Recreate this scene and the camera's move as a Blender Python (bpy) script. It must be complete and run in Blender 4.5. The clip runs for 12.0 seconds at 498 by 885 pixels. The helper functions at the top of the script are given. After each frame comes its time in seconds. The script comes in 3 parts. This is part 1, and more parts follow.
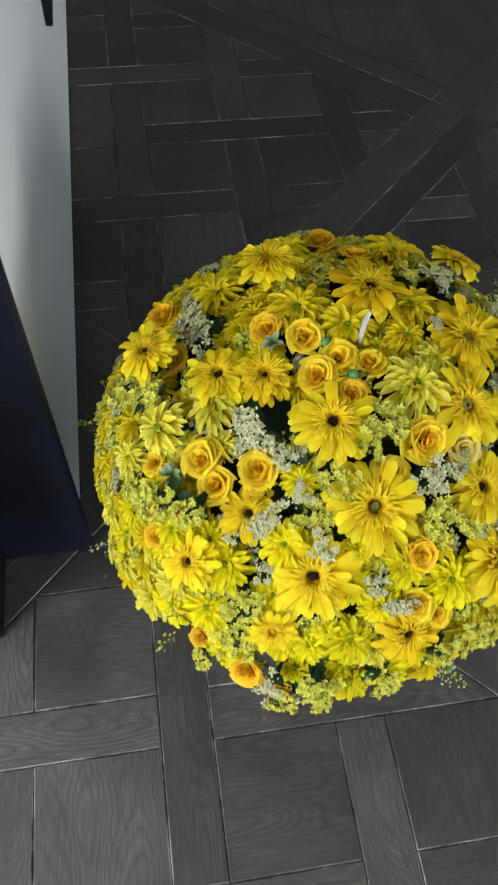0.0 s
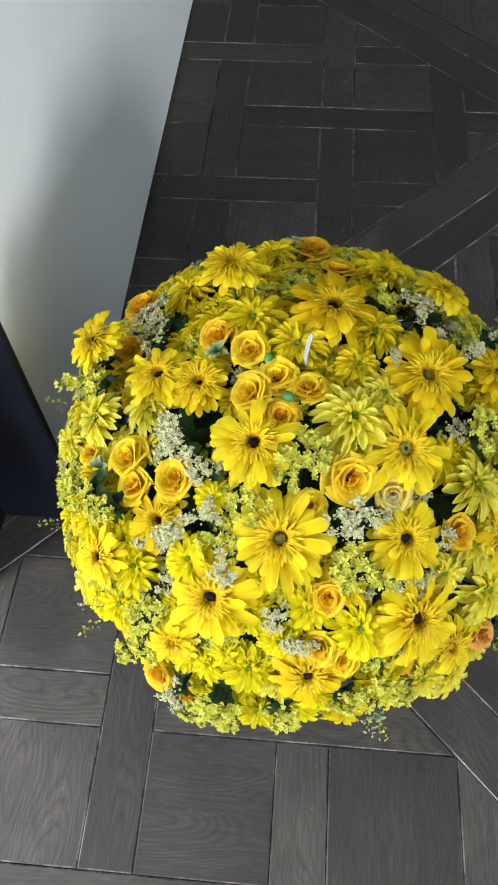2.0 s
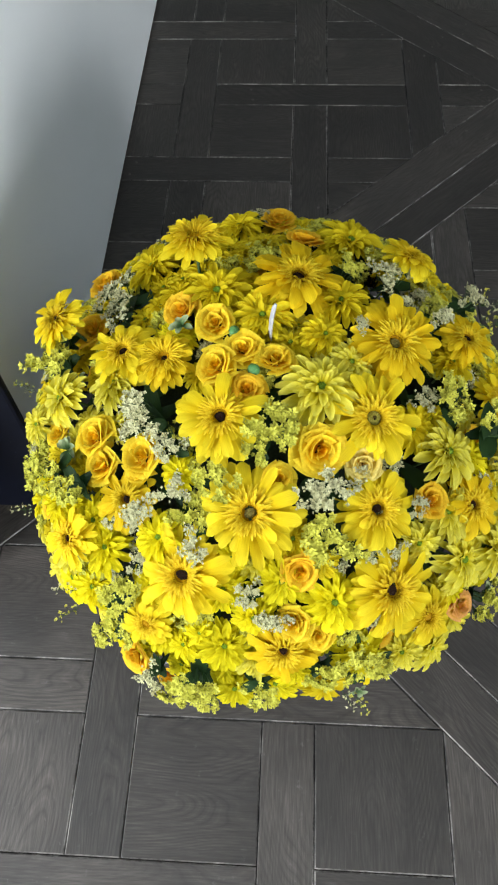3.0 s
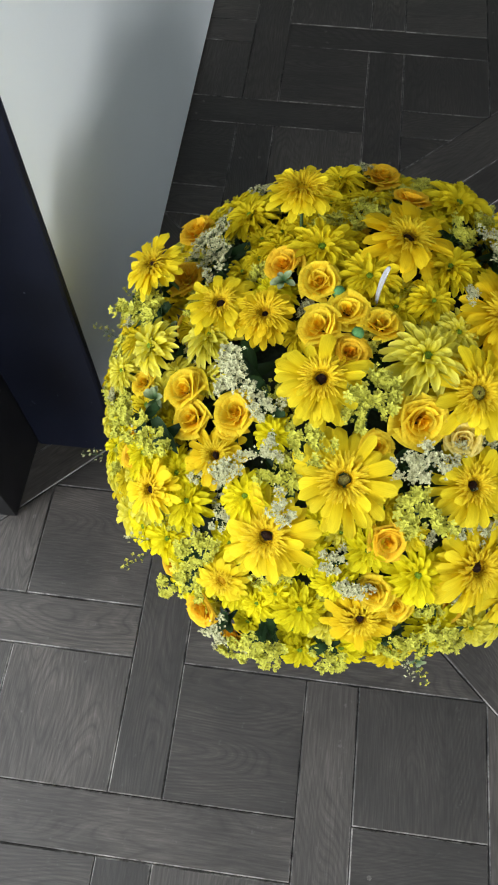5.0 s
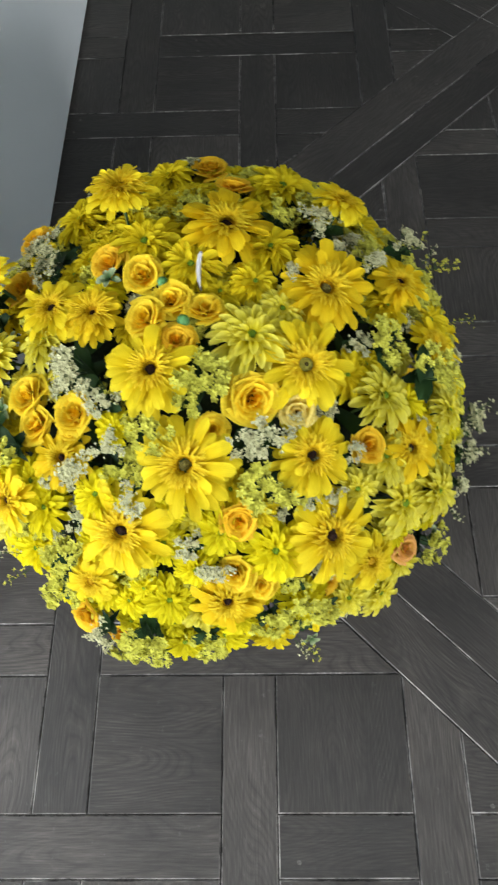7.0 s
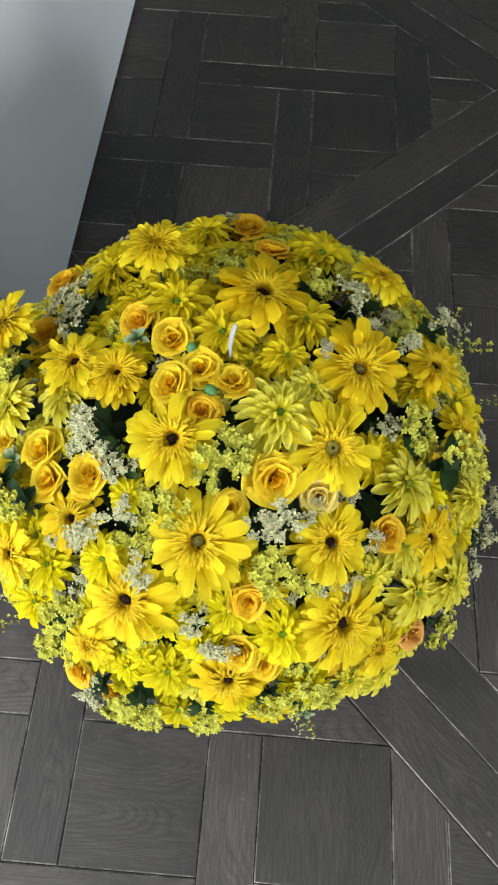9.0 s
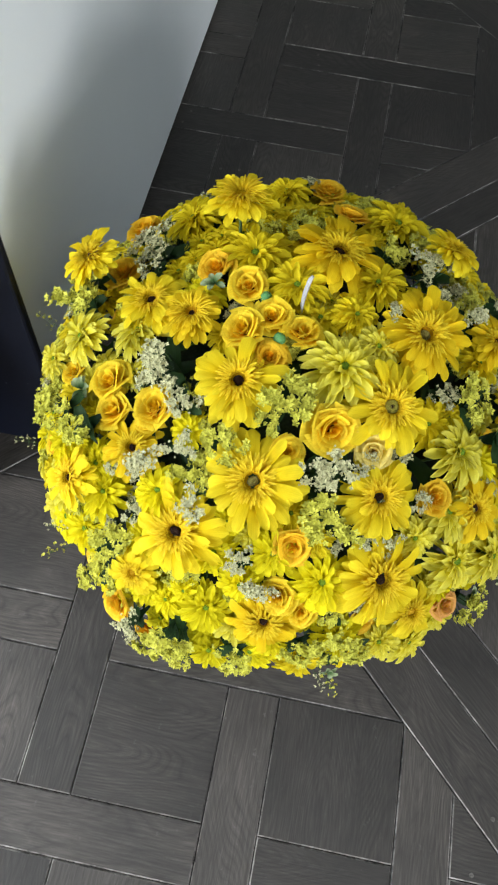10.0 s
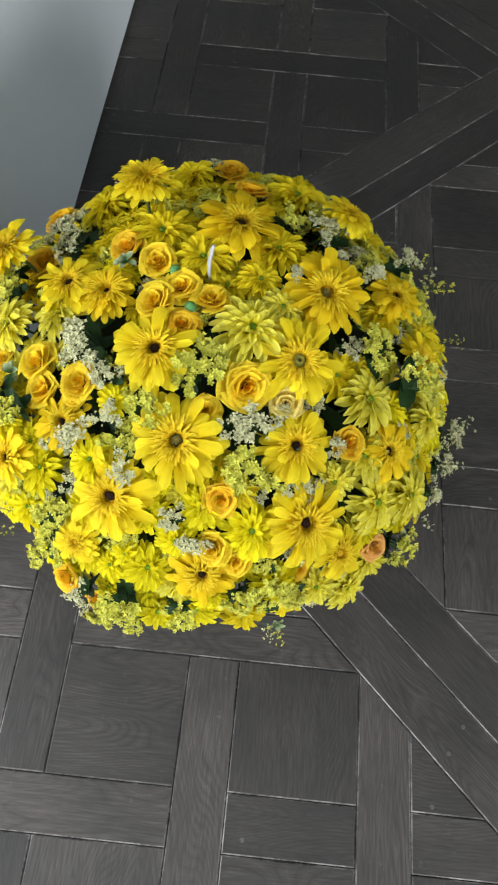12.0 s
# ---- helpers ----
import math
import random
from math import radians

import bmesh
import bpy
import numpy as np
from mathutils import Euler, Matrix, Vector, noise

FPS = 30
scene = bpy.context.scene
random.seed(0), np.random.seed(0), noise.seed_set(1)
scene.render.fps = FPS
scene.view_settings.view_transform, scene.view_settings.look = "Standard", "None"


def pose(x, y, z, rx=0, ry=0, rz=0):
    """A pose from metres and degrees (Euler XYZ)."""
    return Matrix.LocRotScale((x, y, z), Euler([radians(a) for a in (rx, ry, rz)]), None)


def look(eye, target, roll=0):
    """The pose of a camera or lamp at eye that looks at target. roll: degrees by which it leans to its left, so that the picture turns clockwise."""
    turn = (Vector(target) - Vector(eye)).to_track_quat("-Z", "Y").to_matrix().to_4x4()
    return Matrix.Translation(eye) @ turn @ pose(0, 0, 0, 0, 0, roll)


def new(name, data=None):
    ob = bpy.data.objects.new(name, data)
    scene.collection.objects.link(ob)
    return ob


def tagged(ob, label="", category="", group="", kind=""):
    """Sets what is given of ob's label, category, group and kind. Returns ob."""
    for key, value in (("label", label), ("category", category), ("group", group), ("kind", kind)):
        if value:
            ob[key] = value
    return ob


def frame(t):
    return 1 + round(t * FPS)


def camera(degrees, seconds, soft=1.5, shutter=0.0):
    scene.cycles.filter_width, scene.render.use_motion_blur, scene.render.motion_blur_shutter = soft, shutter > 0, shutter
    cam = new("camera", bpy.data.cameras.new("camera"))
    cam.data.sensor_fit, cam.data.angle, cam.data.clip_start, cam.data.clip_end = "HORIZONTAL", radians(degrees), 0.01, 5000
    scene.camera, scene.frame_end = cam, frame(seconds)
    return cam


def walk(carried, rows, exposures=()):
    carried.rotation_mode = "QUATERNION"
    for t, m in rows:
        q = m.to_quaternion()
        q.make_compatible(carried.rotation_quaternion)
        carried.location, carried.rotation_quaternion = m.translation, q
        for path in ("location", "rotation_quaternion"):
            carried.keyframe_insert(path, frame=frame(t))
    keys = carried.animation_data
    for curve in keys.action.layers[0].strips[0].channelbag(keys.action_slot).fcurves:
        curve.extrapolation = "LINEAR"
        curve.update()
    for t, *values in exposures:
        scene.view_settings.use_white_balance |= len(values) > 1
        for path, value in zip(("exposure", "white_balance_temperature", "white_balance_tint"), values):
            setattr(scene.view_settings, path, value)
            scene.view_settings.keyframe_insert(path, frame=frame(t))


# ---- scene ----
# ---- camera ----
cam = camera(37.2, 12.0, soft=2.0, shutter=0.3)
PATH = [
    (0, (-0.02, -0.045, 1.125), (0.197, 1.03, -0.548), 3.5),
    (0.5, (0.027, 0.017, 1.111), (0.21, 1.072, -0.578), 1.7),
    (1, (0.087, 0.021, 1.116), (0.101, 1.073, -0.585), 1.4),
    (1.5, (0.153, 0.002, 1.119), (0.066, 1.043, -0.587), -1.2),
    (2, (0.178, -0.011, 1.122), (0.057, 1.03, -0.581), -2.2),
    (2.5, (0.198, -0.015, 1.117), (0.083, 1.029, -0.586), -2.7),
    (2.7, (0.202, -0.016, 1.112), (0.096, 1.023, -0.594), -2.8),
    (4.3, (0.179, -0.006, 1.094), (0.085, 0.891, -0.692), -4.3),
    (4.5, (0.16, -0.005, 1.096), (0.057, 0.891, -0.689), -1.4),
    (5, (0.123, -0.007, 1.099), (0.003, 0.892, -0.684), -0.5),
    (5.5, (0.136, -0.008, 1.095), (0.012, 0.899, -0.683), -2.5),
    (6, (0.16, -0.001, 1.09), (0.042, 0.922, -0.681), -2.0),
    (6.5, (0.196, -0.009, 1.094), (0.111, 0.925, -0.673), -1.9),
    (7, (0.244, -0.024, 1.093), (0.199, 0.913, -0.673), -3.2),
    (7.2, (0.263, -0.036, 1.092), (0.236, 0.908, -0.671), -2.8),
    (8.8, (0.223, 0.043, 1.106), (0.201, 0.998, -0.651), 2.0),
    (9, (0.218, 0.041, 1.104), (0.187, 0.997, -0.653), 2.9),
    (9.5, (0.206, 0.016, 1.102), (0.142, 0.972, -0.654), 3.9),
    (10, (0.195, -0.015, 1.1), (0.093, 0.928, -0.661), 5.5),
    (10.5, (0.205, -0.042, 1.101), (0.082, 0.889, -0.664), 5.6),
    (11, (0.227, -0.063, 1.105), (0.107, 0.869, -0.66), 5.2),
    (11.5, (0.246, -0.069, 1.111), (0.145, 0.88, -0.647), 3.4),
    (12, (0.252, -0.07, 1.123), (0.221, 0.897, -0.628), 4.1),
]
walk(cam, [(t, look(eye, target, roll)) for t, eye, target, roll in PATH],
     exposures=[(0.0, -0.38), (0.5, -0.06), (1.0, 0.0), (2.5, 0.0), (5.0, -0.18), (5.5, -0.28), (6.2, -0.18), (7.0, -0.08), (9.5, -0.05), (11.0, -0.15), (12.0, -0.12)])

# ---- light: one window in the wall behind the camera, one in the wall beside it ----
world = bpy.data.worlds.new("sky")
scene.world = world
world.use_nodes = True
wn = world.node_tree
sky = wn.nodes.new("ShaderNodeTexSky")
sky.sky_type, sky.sun_disc = "NISHITA", False
sky.sun_elevation, sky.sun_rotation = radians(35), radians(160)
wn.nodes["Background"].inputs["Strength"].default_value = 0.1
wn.links.new(sky.outputs[0], wn.nodes["Background"].inputs["Color"])


def window_light(x, y, z, width, height, watts, aim, tint):
    d = bpy.data.lights.new("window_light", "AREA")
    d.shape, d.size, d.size_y = "RECTANGLE", width, height
    d.energy, d.color = watts, tint
    new("window_light", d).matrix_basis = look((x, y, z), aim)


window_light(2.50, -2.60, 1.36, 0.9, 1.0, 132.0, (0.19, 0.47, 0.27), (0.97, 0.985, 1.0))
window_light(-1.76, -0.90, 1.25, 1.1, 1.6, 106.0, (0.10, 0.30, 0.40), (0.94, 0.965, 1.0))


# ---- node helpers ----
def material(name):
    m = bpy.data.materials.new(name)
    m.use_nodes = True
    return m, m.node_tree, m.node_tree.nodes["Principled BSDF"]


def node(tree, kind, **inputs):
    n = tree.nodes.new(kind)
    for key, value in inputs.items():
        n.inputs[key.replace("_", " ")].default_value = value
    return n


def ramp(tree, source, stops):
    r = tree.nodes.new("ShaderNodeValToRGB")
    tree.links.new(source, r.inputs[0])
    e = r.color_ramp.elements
    while len(e) < len(stops):
        e.new(0.5)
    for el, (pos, col) in zip(e, stops):
        el.position = pos
        el.color = (*col, 1.0) if len(col) == 3 else col
    return r.outputs[0]


def mix(tree, factor, a, b, mode="MIX"):
    n = tree.nodes.new("ShaderNodeMix")
    n.data_type, n.blend_type = "RGBA", mode
    for sock, value in ((n.inputs[0], factor), (n.inputs[6], a), (n.inputs[7], b)):
        if hasattr(value, "links") and not isinstance(value, (float, tuple)):
            tree.links.new(value, sock)
        elif isinstance(value, tuple):
            sock.default_value = (*value, 1.0)
        else:
            sock.default_value = value
    return n.outputs[2]


def bump(tree, bsdf, height, strength, distance):
    b = node(tree, "ShaderNodeBump", Strength=strength, Distance=distance)
    tree.links.new(height, b.inputs["Height"])
    tree.links.new(b.outputs[0], bsdf.inputs["Normal"])


# ---- materials ----
def petal_material(name, base, tip, deep, glow=0.42, rough=0.65):
    """Petal: colour runs from base to tip along v, fine veins along it, lit through."""
    m, t, p = material(name)
    uv = t.nodes.new("ShaderNodeUVMap")
    sep = t.nodes.new("ShaderNodeSeparateXYZ")
    t.links.new(uv.outputs[0], sep.inputs[0])
    along = ramp(t, sep.outputs[1], [(0.0, deep), (0.4, base), (1.0, tip)])
    mp = node(t, "ShaderNodeMapping", Scale=(26.0, 1.6, 1.0))
    t.links.new(uv.outputs[0], mp.inputs[0])
    vein = node(t, "ShaderNodeTexNoise", Scale=1.0, Detail=3.0)
    t.links.new(mp.outputs[0], vein.inputs["Vector"])
    veins = ramp(t, vein.outputs[0], [(0.3, (0.82, 0.80, 0.7)), (0.65, (1.0, 1.0, 1.0))])
    c = mix(t, 0.8, along, veins, "MULTIPLY")
    info = t.nodes.new("ShaderNodeObjectInfo")
    hue = node(t, "ShaderNodeHueSaturation")
    rnd = node(t, "ShaderNodeMapRange", To_Min=0.82, To_Max=1.04)
    t.links.new(info.outputs["Random"], rnd.inputs[0])
    t.links.new(rnd.outputs[0], hue.inputs["Value"])
    t.links.new(c, hue.inputs["Color"])
    t.links.new(hue.outputs[0], p.inputs["Base Color"])
    p.inputs["Roughness"].default_value = rough
    p.inputs["Specular IOR Level"].default_value = 0.12
    bump(t, p, vein.outputs[0], 0.25, 0.001)
    tr = t.nodes.new("ShaderNodeBsdfTranslucent")
    t.links.new(hue.outputs[0], tr.inputs[0])
    ms = t.nodes.new("ShaderNodeMixShader")
    ms.inputs[0].default_value = glow
    t.links.new(p.outputs[0], ms.inputs[1])
    t.links.new(tr.outputs[0], ms.inputs[2])
    t.links.new(ms.outputs[0], t.nodes["Material Output"].inputs[0])
    return m


def speckled(name, dark, light, scale=400.0, rough=0.7, spec=0.2, relief=0.3):
    """Plain surface with small-scale mottling."""
    m, t, p = material(name)
    co = t.nodes.new("ShaderNodeTexCoord")
    n = node(t, "ShaderNodeTexNoise", Scale=scale, Detail=4.0)
    t.links.new(co.outputs["Object"], n.inputs["Vector"])
    t.links.new(ramp(t, n.outputs[0], [(0.35, dark), (0.65, light)]), p.inputs["Base Color"])
    p.inputs["Roughness"].default_value = rough
    p.inputs["Specular IOR Level"].default_value = spec
    bump(t, p, n.outputs[0], relief, 0.001)
    return m


PETAL = {
    "lemon": petal_material("petal_lemon", (0.85, 0.635, 0.006), (0.92, 0.77, 0.030), (0.73, 0.42, 0.003)),
    "gold": petal_material("petal_gold", (0.82, 0.555, 0.005), (0.88, 0.67, 0.018), (0.70, 0.36, 0.003)),
    "lime": petal_material("petal_lime", (0.82, 0.72, 0.007), (0.88, 0.80, 0.018), (0.56, 0.54, 0.010)),
    "pale": petal_material("petal_pale", (0.78, 0.68, 0.012), (0.88, 0.83, 0.14), (0.58, 0.52, 0.008)),
    # olive: the pale chrysanthemum as it looks in shade, darkened by colour
    "olive": petal_material("petal_pale_shaded", (0.76, 0.60, 0.008), (0.82, 0.69, 0.02), (0.58, 0.46, 0.006)),
    # dark brown deep stop paints the shadow ring round the gerbera eye
    "fringe": petal_material("petal_fringe_shaded_root", (0.76, 0.50, 0.005), (0.88, 0.71, 0.035), (0.26, 0.11, 0.002), 0.34),
    "rose_gold": petal_material("rose_gold", (0.90, 0.57, 0.007), (0.94, 0.74, 0.045), (0.86, 0.36, 0.003), 0.36),
    "rose_orange": petal_material("rose_orange", (0.87, 0.47, 0.008), (0.92, 0.63, 0.035), (0.80, 0.30, 0.003), 0.34),
    "rose_cream": petal_material("rose_cream", (0.84, 0.60, 0.06), (0.88, 0.74, 0.22), (0.82, 0.36, 0.01), 0.25),
    "rose_blush": petal_material("rose_blush", (0.80, 0.44, 0.05), (0.78, 0.40, 0.13), (0.76, 0.34, 0.02), 0.25),
}
EYE = {
    "dark": speckled("eye_dark", (0.012, 0.006, 0.004), (0.05, 0.02, 0.01), 900),
    "green": speckled("eye_green", (0.07, 0.06, 0.02), (0.42, 0.36, 0.08), 260),
    "ring": speckled("eye_ring", (0.16, 0.15, 0.02), (0.50, 0.46, 0.08), 900),
    "none": speckled("eye_gold", (0.55, 0.32, 0.01), (0.8, 0.55, 0.02), 900),
    "mum": speckled("eye_mum", (0.05, 0.16, 0.01), (0.26, 0.36, 0.02), 700),
}
FLORET = {
    "yellow": speckled("floret_yellow", (0.36, 0.37, 0.036), (0.62, 0.59, 0.09), 160),
    "white": speckled("floret_white", (0.40, 0.40, 0.21), (0.68, 0.66, 0.40), 160),
}
STEM = speckled("stem_green", (0.025, 0.060, 0.018), (0.075, 0.130, 0.040), 150)
# leaf green lowered far down, so the colour carries the shade between flowers
LEAF = petal_material("leaf_green_shaded", (0.012, 0.034, 0.010), (0.024, 0.058, 0.016), (0.008, 0.020, 0.007), 0.12, 0.5)
BUD = speckled("bud_green", (0.04, 0.15, 0.045), (0.13, 0.32, 0.11), 200, 0.45)
# near-black green: the shade deep between the blooms is in this colour
FOAM = speckled("foam_green_shaded", (0.006, 0.011, 0.006), (0.014, 0.022, 0.011), 300, 0.9)
WHITE_POT = speckled("white_glaze", (0.72, 0.72, 0.72), (0.80, 0.80, 0.79), 30, 0.3, 0.5, 0.05)
PLASTIC = speckled("white_plastic", (0.26, 0.27, 0.28), (0.46, 0.47, 0.48), 200, 0.35, 0.5, 0.1)


def wall_paint():
    m, t, p = material("white_wall_paint")
    co = t.nodes.new("ShaderNodeTexCoord")
    big = node(t, "ShaderNodeTexNoise", Scale=2.5, Detail=3.0)
    fine = node(t, "ShaderNodeTexNoise", Scale=260.0, Detail=3.0)
    for n in (big, fine):
        t.links.new(co.outputs["Object"], n.inputs["Vector"])
    t.links.new(ramp(t, big.outputs[0], [(0.3, (0.80, 0.845, 0.86)), (0.7, (0.84, 0.88, 0.89))]), p.inputs["Base Color"])
    p.inputs["Roughness"].default_value = 0.55
    bump(t, p, fine.outputs[0], 0.12, 0.001)
    return m


def navy_paint():
    m, t, p = material("navy_paint")
    co = t.nodes.new("ShaderNodeTexCoord")
    n = node(t, "ShaderNodeTexNoise", Scale=7.0, Detail=5.0)
    mp = node(t, "ShaderNodeMapping", Scale=(150.0, 150.0, 70.0))
    scr = node(t, "ShaderNodeTexNoise", Scale=1.0, Detail=2.0)
    t.links.new(co.outputs["Object"], n.inputs["Vector"])
    t.links.new(co.outputs["Object"], mp.inputs[0])
    t.links.new(mp.outputs[0], scr.inputs["Vector"])
    base = ramp(t, n.outputs[0], [(0.3, (0.0050, 0.0064, 0.0130)), (0.7, (0.0085, 0.0108, 0.0220))])
    chips = ramp(t, scr.outputs[0], [(0.75, (0.0, 0.0, 0.0)), (0.765, (1.0, 1.0, 1.0))])
    t.links.new(mix(t, chips, base, (0.10, 0.11, 0.13)), p.inputs["Base Color"])
    p.inputs["Roughness"].default_value = 0.42
    p.inputs["Specular IOR Level"].default_value = 0.22
    bump(t, p, n.outputs[0], 0.08, 0.002)
    return m


def oak(name, dark, mid, light, rough_lo=0.34, rough_hi=0.55):
    """Black-stained brushed oak: grain runs along the local x of each board."""
    m, t, p = material(name)
    co = t.nodes.new("ShaderNodeTexCoord")
    info = t.nodes.new("ShaderNodeObjectInfo")
    off = t.nodes.new("ShaderNodeVectorMath")
    off.operation = "MULTIPLY_ADD"
    comb = t.nodes.new("ShaderNodeCombineXYZ")
    for i in range(3):
        t.links.new(info.outputs["Random"], comb.inputs[i])
    t.links.new(comb.outputs[0], off.inputs[0])
    off.inputs[1].default_value = (37.0, 13.0, 5.0)
    t.links.new(co.outputs["Object"], off.inputs[2])
    warp = node(t, "ShaderNodeTexNoise", Scale=7.0, Detail=2.0)
    t.links.new(off.outputs[0], warp.inputs["Vector"])
    bend = t.nodes.new("ShaderNodeVectorMath")
    bend.operation = "MULTIPLY_ADD"
    t.links.new(warp.outputs["Color"], bend.inputs[0])
    bend.inputs[1].default_value = (0.010, 0.007, 0.0)
    t.links.new(off.outputs[0], bend.inputs[2])
    mp = node(t, "ShaderNodeMapping", Scale=(26.0, 420.0, 60.0))
    t.links.new(bend.outputs[0], mp.inputs[0])
    grain = node(t, "ShaderNodeTexNoise", Scale=1.0, Detail=5.0, Roughness=0.65)
    t.links.new(mp.outputs[0], grain.inputs["Vector"])
    mp2 = node(t, "ShaderNodeMapping", Scale=(2.2, 26.0, 8.0))
    t.links.new(bend.outputs[0], mp2.inputs[0])
    rings = node(t, "ShaderNodeTexNoise", Scale=1.0, Detail=3.0)
    t.links.new(mp2.outputs[0], rings.inputs["Vector"])
    blot = node(t, "ShaderNodeTexNoise", Scale=9.0, Detail=4.0)
    t.links.new(off.outputs[0], blot.inputs["Vector"])
    g = ramp(t, grain.outputs[0], [(0.30, dark), (0.50, mid), (0.74, light)])
    r = ramp(t, rings.outputs[0], [(0.3, (0.82, 0.82, 0.82)), (0.5, (1.0, 1.0, 1.0)), (0.72, (1.16, 1.15, 1.14))])
    c = mix(t, 1.0, g, r, "MULTIPLY")
    b = ramp(t, blot.outputs[0], [(0.28, (0.72, 0.72, 0.72)), (0.75, (1.35, 1.34, 1.33))])
    c = mix(t, 1.0, c, b, "MULTIPLY")
    dust = node(t, "ShaderNodeTexNoise", Scale=75.0, Detail=6.0, Roughness=0.75)
    t.links.new(off.outputs[0], dust.inputs["Vector"])
    c = mix(t, ramp(t, dust.outputs[0], [(0.62, (0.0, 0.0, 0.0)), (0.80, (0.5, 0.5, 0.5))]), c, (0.16, 0.155, 0.15))
    mp3 = node(t, "ShaderNodeMapping", Scale=(2.6, 10.0, 4.0))
    t.links.new(off.outputs[0], mp3.inputs[0])
    hill = node(t, "ShaderNodeTexNoise", Scale=1.0, Detail=1.5, Roughness=0.4)
    t.links.new(mp3.outputs[0], hill.inputs["Vector"])
    times = t.nodes.new("ShaderNodeMath")
    times.operation, times.inputs[1].default_value = "MULTIPLY", 44.0
    t.links.new(hill.outputs[0], times.inputs[0])
    fold = t.nodes.new("ShaderNodeMath")
    fold.operation, fold.inputs[1].default_value = "PINGPONG", 0.5
    t.links.new(times.outputs[0], fold.inputs[0])
    lines = ramp(t, fold.outputs[0], [(0.0, (0.52, 0.52, 0.52)), (0.16, (0.93, 0.93, 0.93)), (0.36, (1.0, 1.0, 1.0)), (0.5, (1.30, 1.29, 1.28))])
    c = mix(t, ramp(t, rings.outputs[0], [(0.38, (0.25, 0.25, 0.25)), (0.62, (0.9, 0.9, 0.9))]), c, mix(t, 1.0, c, lines, "MULTIPLY"))
    hue = node(t, "ShaderNodeHueSaturation")
    rnd = node(t, "ShaderNodeMapRange", To_Min=0.64, To_Max=1.36)
    t.links.new(info.outputs["Random"], rnd.inputs[0])
    t.links.new(rnd.outputs[0], hue.inputs["Value"])
    t.links.new(c, hue.inputs["Color"])
    t.links.new(hue.outputs[0], p.inputs["Base Color"])
    rr = node(t, "ShaderNodeMapRange", To_Min=rough_lo, To_Max=rough_hi)
    t.links.new(blot.outputs[0], rr.inputs[0])
    t.links.new(rr.outputs[0], p.inputs["Roughness"])
    bump(t, p, grain.outputs[0], 0.25, 0.0010)
    return m


def worn_edge(name, worn):
    """Board arrises: dark stain rubbed through to pale wood here and there."""
    m, t, p = material(name)
    geo = t.nodes.new("ShaderNodeNewGeometry")
    n = node(t, "ShaderNodeTexNoise", Scale=11.0, Detail=9.0, Roughness=0.82)
    t.links.new(geo.outputs["Position"], n.inputs["Vector"])
    pale = ramp(t, n.outputs[0], [(0.43 - worn, (0.015, 0.014, 0.013)), (0.53 - worn, (0.17, 0.16, 0.15)), (0.68 - worn, (0.48, 0.46, 0.43))])
    runs = node(t, "ShaderNodeTexNoise", Scale=3.6, Detail=4.0, Roughness=0.7)
    t.links.new(geo.outputs["Position"], runs.inputs["Vector"])
    rubbed = ramp(t, runs.outputs[0], [(0.40 - worn, (0.15, 0.15, 0.15)), (0.54 - worn, (1.0, 1.0, 1.0))])
    t.links.new(mix(t, rubbed, (0.016, 0.015, 0.014), pale), p.inputs["Base Color"])
    p.inputs["Roughness"].default_value = 0.7
    return m


OAK = oak("black_oak", (0.0224, 0.0193, 0.0167), (0.0360, 0.0320, 0.0284), (0.0595, 0.0537, 0.0482), 0.46, 0.68)
EDGE = worn_edge("oak_worn_edge", 0.0)
EDGE_RUBBED = worn_edge("oak_rubbed_edge", 0.05)
JOINT = speckled("joint_dirt", (0.008, 0.008, 0.008), (0.02, 0.019, 0.018), 200, 0.9, 0.1)
PAINT = wall_paint()
NAVY = navy_paint()
BLACK = speckled("black_lacquer", (0.004, 0.004, 0.0045), (0.007, 0.007, 0.008), 60, 0.4, 0.3, 0.05)


# ---- mesh helpers ----
def link(name, mesh, mat, parent=None, m=None, label=""):
    """A mesh object that may share its data; its material sits on the object."""
    ob = new(name, mesh)
    mats = mat if isinstance(mat, (list, tuple)) else [mat]
    if not mesh.materials:
        for _ in mats:
            mesh.materials.append(None)
    for slot, one in zip(ob.material_slots, mats):
        slot.link = "OBJECT"
        slot.material = one
    if parent:
        ob.parent = parent
    if m is not None:
        ob.matrix_basis = m
    if label:
        tagged(ob, label)
    return ob


def mesh_of(name, verts, faces, uvs=None, smooth=True):
    me = bpy.data.meshes.new(name)
    me.from_pydata([tuple(v) for v in verts], [], faces)
    if uvs is not None:
        layer = me.uv_layers.new(name="UVMap")
        flat = np.array([uvs[l.vertex_index] for l in me.loops], dtype=np.float32).ravel()
        layer.data.foreach_set("uv", flat)
    if smooth:
        me.polygons.foreach_set("use_smooth", [True] * len(me.polygons))
    me.update()
    return me


def join(parts):
    """Joins (verts, faces, uvs, matrix) into one set."""
    V, F, U = [], [], []
    for v, f, u, m in parts:
        k = len(V)
        V += [m @ Vector(p) for p in v]
        F += [tuple(i + k for i in q) for q in f]
        U += list(u)
    return V, F, U


